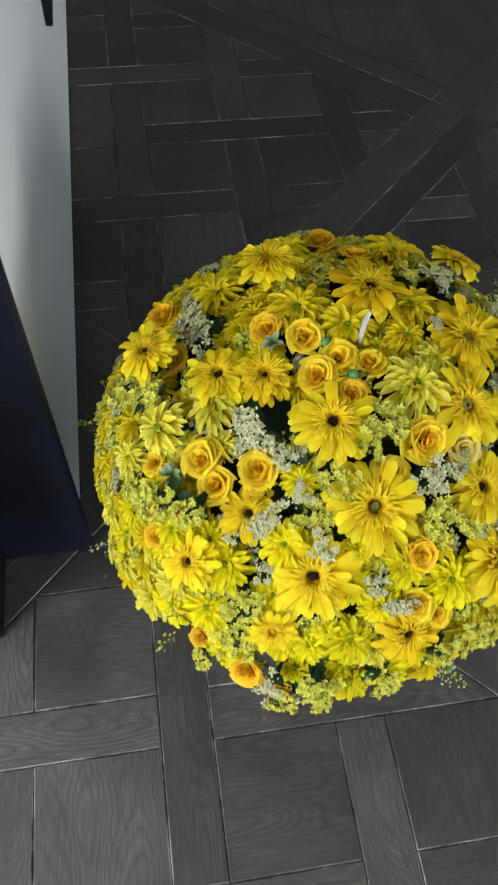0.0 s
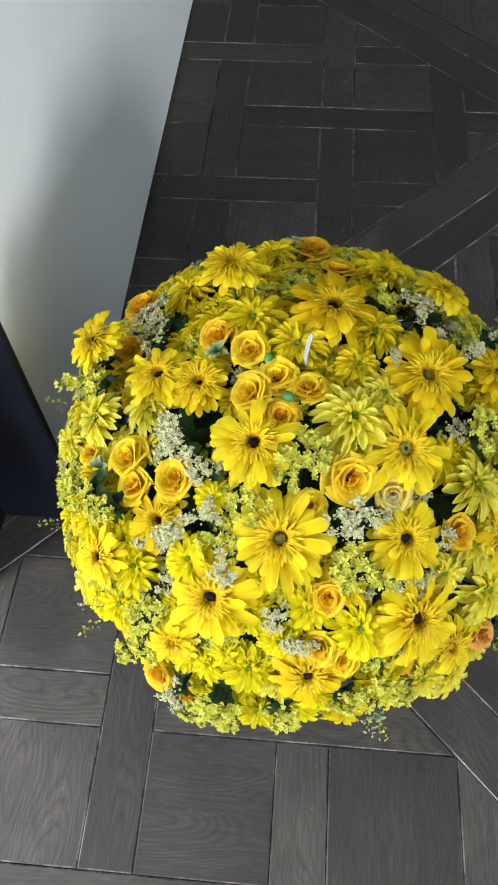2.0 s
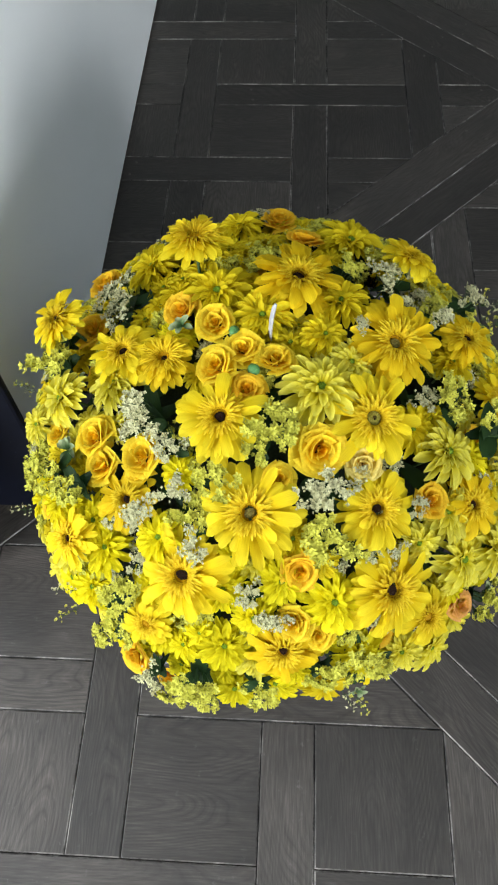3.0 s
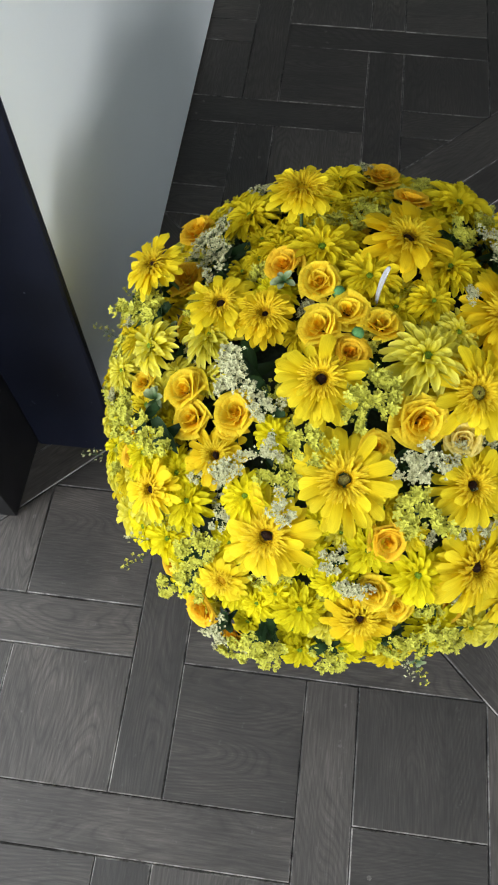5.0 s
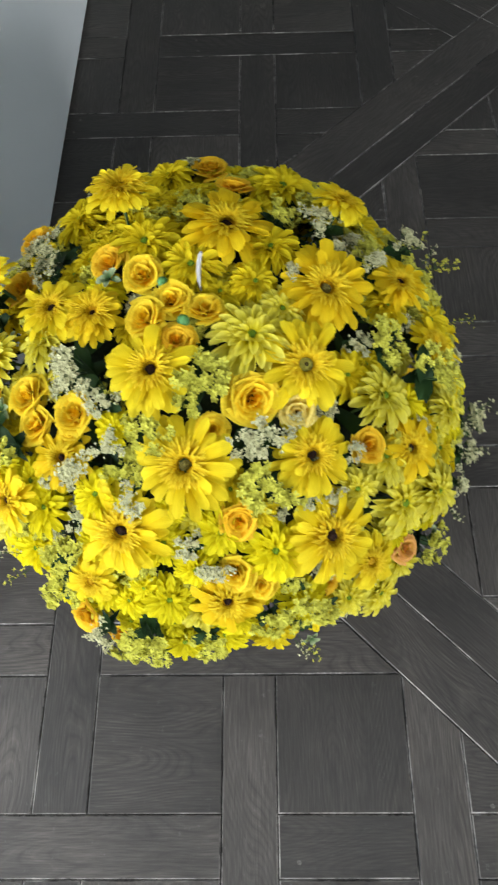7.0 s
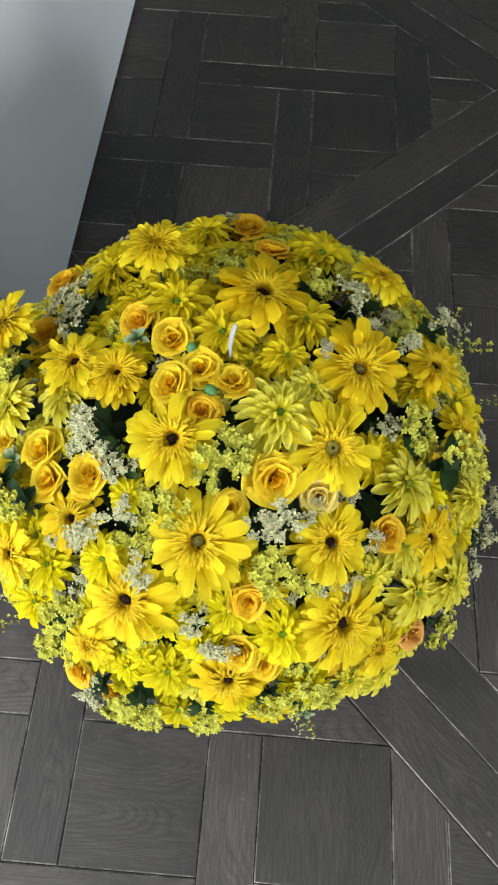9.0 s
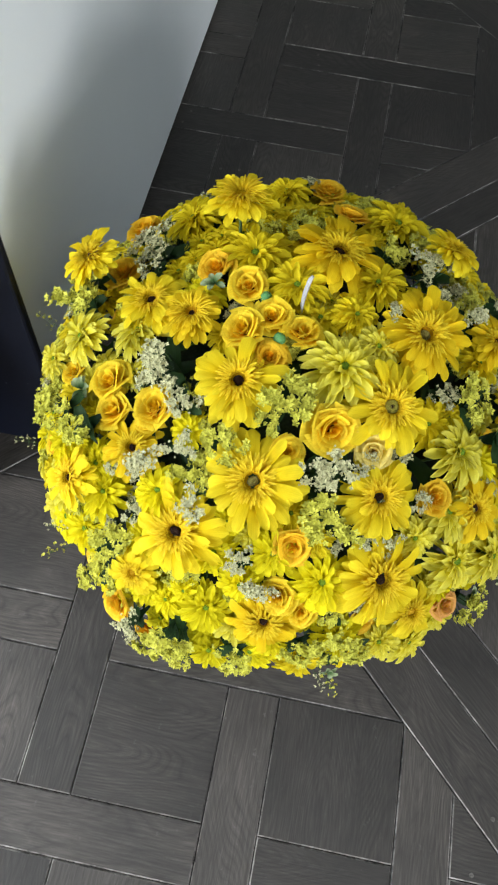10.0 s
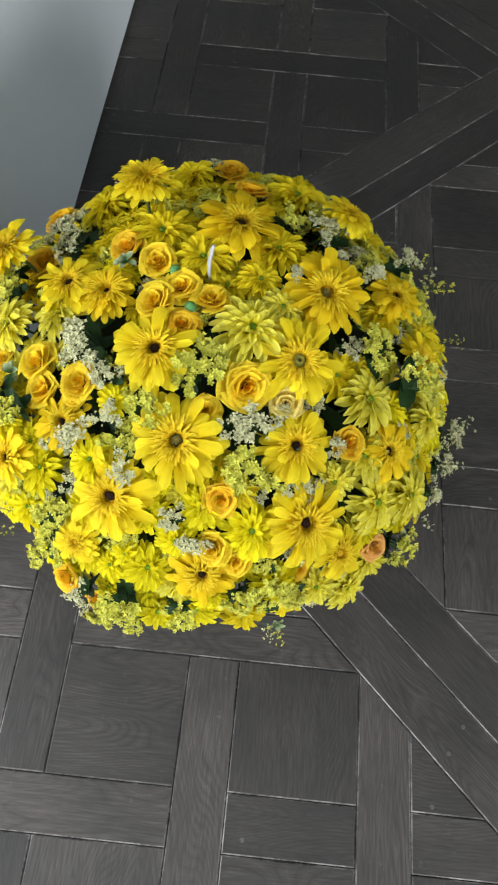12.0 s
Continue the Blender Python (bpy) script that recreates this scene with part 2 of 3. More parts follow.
def box_mesh(name, lo, hi, bevel=0.002):
    bm = bmesh.new()
    bmesh.ops.create_cube(bm, size=1.0)
    for v in bm.verts:
        v.co = Vector([lo[i] + (v.co[i] + 0.5) * (hi[i] - lo[i]) for i in range(3)])
    if bevel:
        bmesh.ops.bevel(bm, geom=bm.edges[:], offset=bevel, segments=2, affect="EDGES", profile=0.5)
    me = bpy.data.meshes.new(name)
    bm.to_mesh(me)
    bm.free()
    return me


def structure(name, lo, hi, mat, label, category, bevel=0.002):
    return tagged(link(name, box_mesh(name, lo, hi, bevel), mat), label, category, kind="structure")


# ---- the room ----
WALL_X = -0.178
X0, X1, Y0, Y1, TOP = -1.8, 4.6, -2.66, 7.5, 2.7
structure("ceiling", (X0, Y0, TOP), (X1, Y1, TOP + 0.1), PAINT, "plain white painted ceiling of the room", "ceiling", 0)
structure("wall_west", (WALL_X - 0.12, 0.5170, 0.008), (WALL_X, Y1, TOP), PAINT, "smooth white painted wall above the dark parquet", "wall", 0.0015)
structure("wall_plinth", (WALL_X - 0.11, 0.531, 0.0), (WALL_X - 0.006, Y1, 0.0085), BLACK, "thin black recessed gap under the white wall", "trim", 0)
structure("wall_return", (X0, 0.378, 0.0), (-0.327, 0.53, TOP), PAINT, "white painted wall beside the black door frame", "wall", 0.001)
structure("wall_north", (X0, Y1, 0.0), (X1, Y1 + 0.12, TOP), PAINT, "plain white wall closing the room", "wall", 0)
structure("wall_east", (X1, Y0, 0.0), (X1 + 0.12, Y1, TOP), PAINT, "plain white wall closing the room", "wall", 0)
for k, (ya, yb, za, zb) in enumerate(((Y0, -1.46, 0.0, TOP), (-0.34, Y1, 0.0, TOP), (-1.46, -0.34, 0.0, 0.44), (-1.46, -0.34, 2.06, TOP))):
    structure("wall_far_west_%d" % (k + 1), (X0 - 0.12, ya, za), (X0, yb, zb), PAINT, "plain white wall round the side window", "wall", 0)
for k, (xa, xb, za, zb) in enumerate(((X0, 2.04, 0.0, TOP), (2.96, X1, 0.0, TOP), (2.04, 2.96, 0.0, 0.85), (2.04, 2.96, 1.87, TOP))):
    structure("wall_south_%d" % (k + 1), (xa, Y0 - 0.12, za), (xb, Y0, zb), PAINT, "plain white wall round the window", "wall", 0)

frame_ob = tagged(new("door_1"), "black and navy painted door frame standing on the parquet", "door frame", kind="structure")
link("jamb", box_mesh("jamb", (-0.300, 0.503, -0.02), (-0.158, 0.5165, TOP), 0.005), NAVY, frame_ob, label="scuffed navy painted jamb board")
link("rebate", box_mesh("rebate", (-0.327, 0.371, 0.0), (-0.300, 0.530, TOP), 0.0015), BLACK, frame_ob, label="black painted inner side of the frame")
cabinet = tagged(new("wall_cabinet"), "low black wall-hung cabinet fixed to the white wall", "cabinet")
link("carcass", box_mesh("carcass", (WALL_X + 0.0005, 1.543, 0.307), (WALL_X + 0.015, 2.5, 0.75), 0.002), BLACK, cabinet)


# ---- the flower arrangement ----
CX, CY, CZ, RAD, HIGH = 0.185, 0.466, 0.265, 0.301, 0.286
rng = random.Random(7)
arrangement = tagged(new("flower_arrangement"), "round dome of yellow gerberas, roses and chrysanthemums on dark parquet", "flower arrangement")
arrangement.matrix_basis = pose(CX, CY, 0)


def dome(az, el, lift=0.0, spin=None, lean=0.0, droop=0.0):
    """A pose on the dome, z pointing outwards; az, el in degrees."""
    a, e = radians(az), radians(el)
    p = Vector(((RAD + lift) * math.cos(e) * math.cos(a), (RAD + lift) * math.cos(e) * math.sin(a), CZ + (HIGH + lift) * math.sin(e)))
    n = Vector((math.cos(e) * math.cos(a) / RAD, math.cos(e) * math.sin(a) / RAD, math.sin(e) / HIGH)).normalized()
    n = (n + Vector((0, 0, 0.5 * math.cos(e)))).normalized()
    q = n.to_track_quat("Z", "Y").to_matrix().to_4x4()
    turn = rng.uniform(0, 360) if spin is None else spin
    return Matrix.Translation(p) @ q @ pose(0, 0, 0, rng.uniform(-lean, lean), rng.uniform(-lean, lean), turn)


placed = []


def note(at, r):
    placed.append((at.translation.copy(), r))


def strap(length, width, start=0.0, arch=0.1, cup=0.05, notch=0.03, rows=6, cols=4, waist=0.45, groove=0.0, twist=0.0, blunt=0.72):
    """A petal or leaf along +x: verts, faces, uvs."""
    V, F, U = [], [], []
    for i in range(rows + 1):
        s = i / rows
        w = width * (waist + (1 - waist) * math.sin(min(1.0, s * 1.25) * math.pi / 2)) * math.sqrt(max(0.0, 1 - max(0.0, (s - blunt) / (1.02 - blunt)) ** 2))
        for j in range(cols + 1):
            c = 2 * j / cols - 1
            x = start + (length - start) * s - (notch * length * c * c if i == rows else 0) - (notch * 0.5 * length if i == rows and j == cols // 2 else 0)
            z = arch * math.sin(s * math.pi * 0.75) * length - arch * 0.9 * s * s * length + cup * c * c * length * math.sin(s * math.pi * 0.8)
            z += groove * length * math.cos(c * math.pi * 2) + twist * c * s * width
            V.append(Vector((x, c * w, z)))
            U.append((c * 0.5 + 0.5, s))
    n = cols + 1
    for i in range(rows):
        for j in range(cols):
            a = i * n + j
            F.append((a, a + n, a + n + 1, a + 1))
    return V, F, U


def mesh_strap(name, **kw):
    v, f, u = strap(**kw)
    return mesh_of(name, v, f, u)


RAY = [dict(length=1.0, width=0.100 + 0.011 * k, start=0.14, rows=8, blunt=0.86, waist=0.38, arch=(0.03, 0.13, 0.07, 0.17)[k], cup=(0.05, -0.03, 0.02, -0.02)[k], notch=0.035, groove=0.012, twist=0.25 * (k - 1.5)) for k in range(4)]
RAY_MESH = [mesh_strap("ray_petal", **kw) for kw in RAY]
RAY_RAW = [strap(**kw) for kw in RAY]


def ring(count, scale_lo, scale_hi, tilt, raise_z, raw, jitter=5.0, base=0.0, spread=8.0):
    out = []
    for i in range(count):
        k = rng.uniform(scale_lo, scale_hi)
        m = pose(0, 0, raise_z + rng.uniform(-0.01, 0.01), 0, 0, 360 * i / count + rng.uniform(-jitter, jitter)) @ pose(base, 0, 0, rng.uniform(-14, 14), -tilt + rng.uniform(-spread, spread), 0) @ Matrix.Diagonal((k, rng.uniform(0.9, 1.15) * (0.5 + 0.5 * k), k, 1))
        out.append((*rng.choice(raw), m))
    return out


def fringe_mesh(rows):
    """Short inner florets of a gerbera, in rings (count, length, tilt)."""
    raw = [strap(1.0, 0.040, 0.0, 0.22, 0.06, 0.0, 4, 2, 0.55, blunt=0.8)]
    parts = []
    for count, length, tilt, z in rows:
        parts += [(v, f, u, Matrix.Translation((0, 0, z)) @ m) for v, f, u, m in ring(count, length * 0.85, length * 1.1, tilt, 0.0, raw, 8, 0.17)]
    v, f, u = join(parts)
    return mesh_of("inner_petals", v, f, u)


FRINGE = [fringe_mesh([(36, 0.38, 20, 0.07), (38, 0.32, 30, 0.09), (40, 0.25, 42, 0.11), (40, 0.18, 54, 0.12), (40, 0.12, 64, 0.11)]) for _ in range(2)]
FRINGE_FULL = [fringe_mesh([(34, 0.64, 16, 0.09), (36, 0.53, 26, 0.11), (38, 0.41, 37, 0.13), (38, 0.28, 49, 0.14), (38, 0.16, 62, 0.13)]) for _ in range(2)]


def button_mesh(name, radius, height, bumps, size):
    """A low dome set with small knobs in a sunflower spiral."""
    bm = bmesh.new()
    bmesh.ops.create_uvsphere(bm, u_segments=14, v_segments=7, radius=1.0)
    for v in bm.verts:
        v.co = Vector((v.co.x * radius, v.co.y * radius, v.co.z * height))
    for i in range(bumps):
        d = math.sqrt((i + 0.5) / bumps)
        a = i * 2.39996
        z = height * math.sqrt(max(0.0, 1 - (d * 0.97) ** 2))
        bmesh.ops.create_cone(bm, segments=4, radius1=size, radius2=size * 0.5, depth=size * 3, cap_ends=True,
                              matrix=Matrix.Translation((d * radius * math.cos(a), d * radius * math.sin(a), z)))
    me = bpy.data.meshes.new(name)
    bm.to_mesh(me)
    bm.free()
    return me


CENTRE = button_mesh("centre", 0.115, 0.07, 70, 0.013)
CENTRE_BIG = button_mesh("centre", 0.17, 0.10, 90, 0.012)


def stamen_mesh():
    raw = strap(1.0, 0.03, 0.0, 0.1, 0.0, 0.0, 2, 1)
    v, f, u = join([(*raw, Matrix.Translation((0, 0, 0.04)) @ m) for *_, m in ring(44, 0.07, 0.12, 55, 0.0, [raw], 4, 0.14)])
    return mesh_of("stamens", v, f, u)


STAMENS = stamen_mesh()


def calyx_mesh():
    bm = bmesh.new()
    bmesh.ops.create_cone(bm, segments=10, radius1=0.05, radius2=0.20, depth=0.22, cap_ends=True, matrix=Matrix.Translation((0, 0, -0.10)))
    bmesh.ops.create_cone(bm, segments=8, radius1=0.045, radius2=0.05, depth=1.0, cap_ends=True, matrix=Matrix.Translation((0, 0, -0.68)))
    me = bpy.data.meshes.new("calyx")
    bm.to_mesh(me)
    bm.free()
    return me


CALYX = calyx_mesh()


def gerbera(az, el, r, eye="dark", tone="lemon", full="", lift=0.010):
    r *= 0.96
    at = dome(az, el, lift, lean=9)
    note(at, r)
    flower = link("gerbera", CALYX, STEM, arrangement, at @ Matrix.Scale(r, 4))
    tagged(flower, {"lemon": "lemon yellow gerbera", "gold": "golden yellow gerbera"}[tone] + {"dark": " with a near-black centre", "green": " with a grey-green centre", "ring": " with a dark eye in a green ring", "none": " seen from the side"}[eye])
    rows = ring(27, 0.80, 1.12, -4, 0.0, RAY_RAW, 8, spread=10.0) + ring(22, 0.62, 1.02, 6, 0.03, RAY_RAW, 10, spread=10.0)
    rows = [row for row in rows if rng.random() > 0.04]
    if full:
        rows += ring(16, 0.60, 0.8, 24, 0.06, RAY_RAW)
    if el > 44:
        for *_, m in rows:
            link("petal", rng.choice(RAY_MESH), PETAL[tone], flower, m)
    else:
        v, f, u = join(rows)
        link("petals", mesh_of("petals", v, f, u), PETAL[tone], flower)
    link("inner_petals", rng.choice(FRINGE_FULL if full else FRINGE), PETAL["fringe"], flower, pose(0, 0, 0, 0, 0, rng.uniform(0, 360)))
    link("stamen_ring", STAMENS, PETAL["fringe"], flower, pose(0, 0, 0.05))
    if eye == "ring":
        link("centre", CENTRE_BIG, EYE["ring"], flower, pose(0, 0, 0.03), "olive green ring")
        link("centre", CENTRE, EYE["dark"], flower, pose(0, 0, 0.10) @ Matrix.Scale(0.5, 4), "dark eye")
    else:
        link("centre", CENTRE, EYE[eye], flower, pose(0, 0, 0.05, rng.uniform(-8, 8), rng.uniform(-8, 8), rng.uniform(0, 360)) @ Matrix.Diagonal((rng.uniform(0.95, 1.2), rng.uniform(0.7, 0.95), 1, 1)))
    return flower


MUM_RAW = [strap(1.0, 0.096 + 0.016 * k, 0.1, 0.12, 0.12, 0.02, 6, 4, 0.42, 0.0, 0.2 * (k - 1), 0.84) for k in range(3)]


def mum_mesh(rows):
    parts = []
    for count, lo, hi, tilt, z in rows:
        parts += ring(count, lo, hi, tilt, z, MUM_RAW, 7)
    v, f, u = join(parts)
    return mesh_of("petals", v, f, u)


MUM_OUT = [mum_mesh([(24, 0.84, 1.08, -2, 0.0), (23, 0.70, 0.96, 11, 0.05)]) for _ in range(3)]
MUM_IN = [mum_mesh([(22, 0.52, 0.76, 25, 0.08), (18, 0.34, 0.52, 42, 0.10)]) for _ in range(3)]
MUM_EYE = button_mesh("eye", 0.13, 0.12, 40, 0.014)


def mum(az, el, r, tone="lime", lift=0.0):
    r *= 1.10
    at = dome(az, el, lift, lean=12)
    note(at, r)
    flower = link("chrysanthemum", CALYX, STEM, arrangement, at @ Matrix.Scale(r, 4))
    tagged(flower, {"lime": "lime yellow spray chrysanthemum with a green eye", "pale": "pale yellow spray chrysanthemum", "olive": "yellow spray chrysanthemum"}[tone])
    link("outer_petals", rng.choice(MUM_OUT), PETAL[tone], flower, pose(0, 0, 0, 0, 0, rng.uniform(0, 360)))
    link("inner_petals", rng.choice(MUM_IN), PETAL[tone], flower, pose(0, 0, 0, 0, 0, rng.uniform(0, 360)))
    link("eye", MUM_EYE, EYE["mum"], flower, pose(0, 0, 0.19))
    return flower


def rose_petal(rim, high, span, curl, base=0.25):
    """A cupped petal wrapped round the z axis: verts, faces, uvs."""
    V, F, U = [], [], []
    rows, cols = 6, 8
    for i in range(rows + 1):
        s = i / rows
        for j in range(cols + 1):
            c = 2 * j / cols - 1
            a = radians(span) * 0.5 * c * (0.45 + 0.55 * min(1.0, s * 1.6))
            flare = 0.10 * abs(c) ** 3 * s * s
            edge = 1 - 0.30 * abs(c) ** 1.8 + 0.05 * math.cos(7 * c + rim * 20)
            rr = rim * (base + (1 - base) * math.sin(s * math.pi / 2)) + curl * max(0.0, s - 0.6) ** 2 * 5 * (0.7 + 0.3 * abs(c)) + flare * rim
            z = high * (0.35 + 0.65 * s * edge) - curl * max(0.0, s - 0.7) ** 2 * 4
            V.append(Vector((rr * math.cos(a), rr * math.sin(a), z)))
            U.append((c * 0.5 + 0.5, s))
    n = cols + 1
    for i in range(rows):
        for j in range(cols):
            q = i * n + j
            F.append((q, q + 1, q + n + 1, q + n))
    return V, F, U


def rose_heart():
    """The coiled innermost petals."""
    V, F, U = [], [], []
    steps, rows = 84, 3
    for k in range(steps + 1):
        s = k / steps
        a = s * math.pi * 4.6
        r = (0.04 + 0.20 * s) * (1 + 0.10 * math.sin(2.3 * a + 1.0) + 0.05 * math.sin(5.1 * a))
        for i in range(rows + 1):
            v = i / rows
            top = 0.72 - 0.10 * s + 0.07 * math.sin(a * 1.7)
            V.append(Vector((r * (0.6 + 0.4 * v) * math.cos(a), r * (0.6 + 0.4 * v) * math.sin(a), 0.1 + (top - 0.1) * v)))
            U.append((s, 0.15 + 0.55 * v * s))
    n = rows + 1
    for k in range(steps):
        for i in range(rows):
            q = k * n + i
            F.append((q, q + n, q + n + 1, q + 1))
    return mesh_of("heart", V, F, U)


HEART = rose_heart()
ROSE_RINGS = [(count, mesh_of("petal", *rose_petal(rim, high, span, curl, base))) for count, rim, high, span, curl, base in (
    (3, 0.27, 0.78, 150, 0.05, 0.4), (3, 0.36, 0.79, 140, 0.07, 0.4), (4, 0.46, 0.78, 122, 0.09, 0.4), (4, 0.56, 0.75, 112, 0.12, 0.4),
    (5, 0.66, 0.70, 98, 0.15, 0.42), (5, 0.75, 0.62, 92, 0.18, 0.45), (5, 0.82, 0.50, 88, 0.22, 0.45))]


def rose(az, el, r, tone="gold", lift=0.006):
    r *= 0.98
    at = dome(az, el, lift, lean=14)
    note(at, r)
    mat = PETAL["rose_" + tone]
    flower = link("rose", HEART, mat, arrangement, at @ Matrix.Scale(r, 4) @ Matrix.Diagonal((1, 1, 0.8, 1)) @ pose(0, 0, -0.30))
    tagged(flower, {"gold": "open golden yellow rose", "orange": "orange-yellow rose", "cream": "half-open creamy yellow rose", "blush": "small rose blushed with pink"}[tone])
    for count, mesh in ROSE_RINGS:
        first = rng.uniform(0, 360)
        for i in range(count):
            link("petal", mesh, mat, flower, pose(rng.uniform(-0.03, 0.03), rng.uniform(-0.03, 0.03), rng.uniform(-0.07, 0.04), rng.uniform(-13, 13), rng.uniform(-13, 13), first + 360 * i / count + rng.uniform(-16, 16)) @ Matrix.Scale(rng.uniform(0.9, 1.08), 4))
    return flower


def blossom(size, lobes=5):
    """A tiny cup-shaped floret."""
    V, F, U = [Vector((0, 0, -0.3 * size))], [], [(0.5, 0.0)]
    for i in range(lobes):
        a = 2 * math.pi * i / lobes
        w = math.pi / lobes * 0.8
        k = len(V)
        V += [Vector((0.7 * size * math.cos(a - w), 0.7 * size * math.sin(a - w), 0.15 * size)),
              Vector((1.05 * size * math.cos(a), 1.05 * size * math.sin(a), 0.1 * size + rng.uniform(-0.1, 0.3) * size)),
              Vector((0.7 * size * math.cos(a + w), 0.7 * size * math.sin(a + w), 0.15 * size))]
        U += [(0.0, 1.0)] * 3
        F += [(0, k, k + 1), (0, k + 1, k + 2)]
    return V, F, U


def twig(a, b, r):
    """A thin three-sided stem from a to b: verts, faces, uvs."""
    d = (b - a)
    q = d.to_track_quat("Z", "Y")
    V = [p + q @ Vector((k * math.cos(t), k * math.sin(t), 0)) for p, k in ((a, r), (b, r * 0.6)) for t in (0, 2.1, 4.2)]
    return V, [(0, 1, 4, 3), (1, 2, 5, 4), (2, 0, 3, 5)], [(0, 0)] * 6


LEAF_MESH = [mesh_strap("leaf", length=1.0, width=0.26 + 0.06 * k, start=-1.0, arch=0.10, cup=0.06, notch=-0.08, rows=7, cols=4, waist=0.1, groove=0.008, twist=0.3) for k in range(3)]


def sprig_meshes(count, size, lobes, tall):
    """A branched cluster of radius 1: stems and florets."""
    stems, heads = [], []
    one = Matrix.Identity(4)
    for b in range(9):
        a, d = rng.uniform(0, 6.28), 0.85 * math.sqrt(rng.random())
        hub = Vector((d * math.cos(a), d * math.sin(a), tall * (0.7 - 0.5 * d * d) + rng.uniform(-0.1, 0.15)))
        stems.append((*twig(Vector((0, 0, -0.7)), hub, 0.022), one))
        for _ in range(count // 9):
            p = hub + Vector((rng.gauss(0, 0.13), rng.gauss(0, 0.13), rng.uniform(0.0, 0.26)))
            stems.append((*twig(hub - Vector((0, 0, 0.15)), p, 0.010), one))
            heads.append((*blossom(size * rng.uniform(0.7, 1.25), lobes), Matrix.Translation(p) @ pose(0, 0, 0, rng.uniform(-38, 38), rng.uniform(-38, 38), rng.uniform(0, 360))))
    return mesh_of("stems", *join(stems)), mesh_of("bloom", *join(heads), smooth=False)


SPRIG = {"yellow": [sprig_meshes(108, 0.145, 5, 0.6) for _ in range(4)], "white": [sprig_meshes(297, 0.075, 4, 0.75) for _ in range(4)]}


def sprig(az, el, r, tone="yellow", lift=0.004):
    stems, heads = rng.choice(SPRIG[tone])
    r *= 1.12
    at = dome(az, el, lift, lean=10)
    note(at, r)
    ob = link("filler_sprig", stems, STEM, arrangement, at @ Matrix.Scale(r, 4))
    tagged(ob, {"yellow": "sprig of tiny yellow-green filler flowers", "white": "sprig of tiny papery white filler flowers"}[tone])
    tagged(link("bloom", heads, FLORET[tone], ob), kind="stuff")
    for k in range(3):
        link("leaf", rng.choice(LEAF_MESH), LEAF, ob, pose(0, 0, -0.25 - 0.1 * k, rng.uniform(-20, 20), rng.uniform(-25, 5), 120 * k + rng.uniform(-30, 30)) @ Matrix.Scale(rng.uniform(0.7, 1.05), 4))
    return ob


def wisp_meshes():
    """A thin stem leaning out of the dome with a few florets at its end."""
    stems, heads, one = [], [], Matrix.Identity(4)
    a = Vector((0, 0, -0.6))
    for k in range(6):
        b = a + Vector((rng.uniform(-0.1, 0.1) + 0.05, rng.uniform(-0.1, 0.1), 0.28))
        stems.append((*twig(a, b, 0.018), one))
        if k > 1:
            for _ in range(4):
                p = b + Vector((rng.gauss(0, 0.14), rng.gauss(0, 0.14), rng.uniform(0, 0.16)))
                stems.append((*twig(b, p, 0.010), one))
                heads.append((*blossom(0.085 * rng.uniform(0.7, 1.2), 4), Matrix.Translation(p) @ pose(0, 0, 0, rng.uniform(-70, 70), rng.uniform(-70, 70), 0)))
        a = b
    return mesh_of("stems", *join(stems)), mesh_of("bloom", *join(heads), smooth=False)


WISP = [wisp_meshes() for _ in range(4)]


def wisp(az, el, r):
    stems, heads = rng.choice(WISP)
    r *= 1.5
    ob = link("filler_wisp", stems, STEM, arrangement, dome(az, el, 0.004, lean=25) @ Matrix.Scale(r, 4))
    tagged(ob, "thin green wisp with pale florets sticking out of the dome")
    tagged(link("bloom", heads, FLORET[rng.choice(("white", "yellow"))], ob), kind="stuff")
    return ob


def leaf(az, el, r):
    return link("leaf", rng.choice(LEAF_MESH), LEAF, arrangement, dome(az, el, -0.024, lean=16) @ Matrix.Scale(r, 4), "green leaf between the flowers, darkened for the shade there")


def bud(az, el, r):
    bm = bmesh.new()
    bmesh.ops.create_uvsphere(bm, u_segments=12, v_segments=8, radius=1.0)
    for v in bm.verts:
        v.co.z *= 1.3 - 0.25 * v.co.z
        v.co.x *= 1 + 0.08 * math.cos(5 * math.atan2(v.co.y, v.co.x))
    me = bpy.data.meshes.new("bud")
    bm.to_mesh(me)
    bm.free()
    me.polygons.foreach_set("use_smooth", [True] * len(me.polygons))
    return link("bud", me, BUD, arrangement, dome(az, el, 0.004) @ Matrix.Scale(r, 4), "small closed green bud")


def pick(az, el, r):
    """A pale plastic card holder stuck upright into the dome."""
    v, f, u = strap(1.0, 0.036, 0.0, 0.03, 0.04, 0.05, 8, 4, 0.7)
    bm = bmesh.new()
    bm_me = mesh_of("card_pick", v, f, u)
    bm.from_mesh(bm_me)
    bmesh.ops.solidify(bm, geom=bm.faces[:], thickness=0.03)
    bm.to_mesh(bm_me)
    bm.free()
    at = dome(az, el, 0.0, 0.0)
    return link("card_pick", bm_me, PLASTIC, arrangement, Matrix.Translation(at.translation) @ pose(0, 0, -0.005, 0, -84, 25) @ Matrix.Scale(0.052, 4), "frosted white plastic pick standing among the roses")


PALE_LEAF = petal_material("leaf_variegated", (0.09, 0.17, 0.06), (0.40, 0.47, 0.27), (0.04, 0.10, 0.03), 0.2, 0.5)


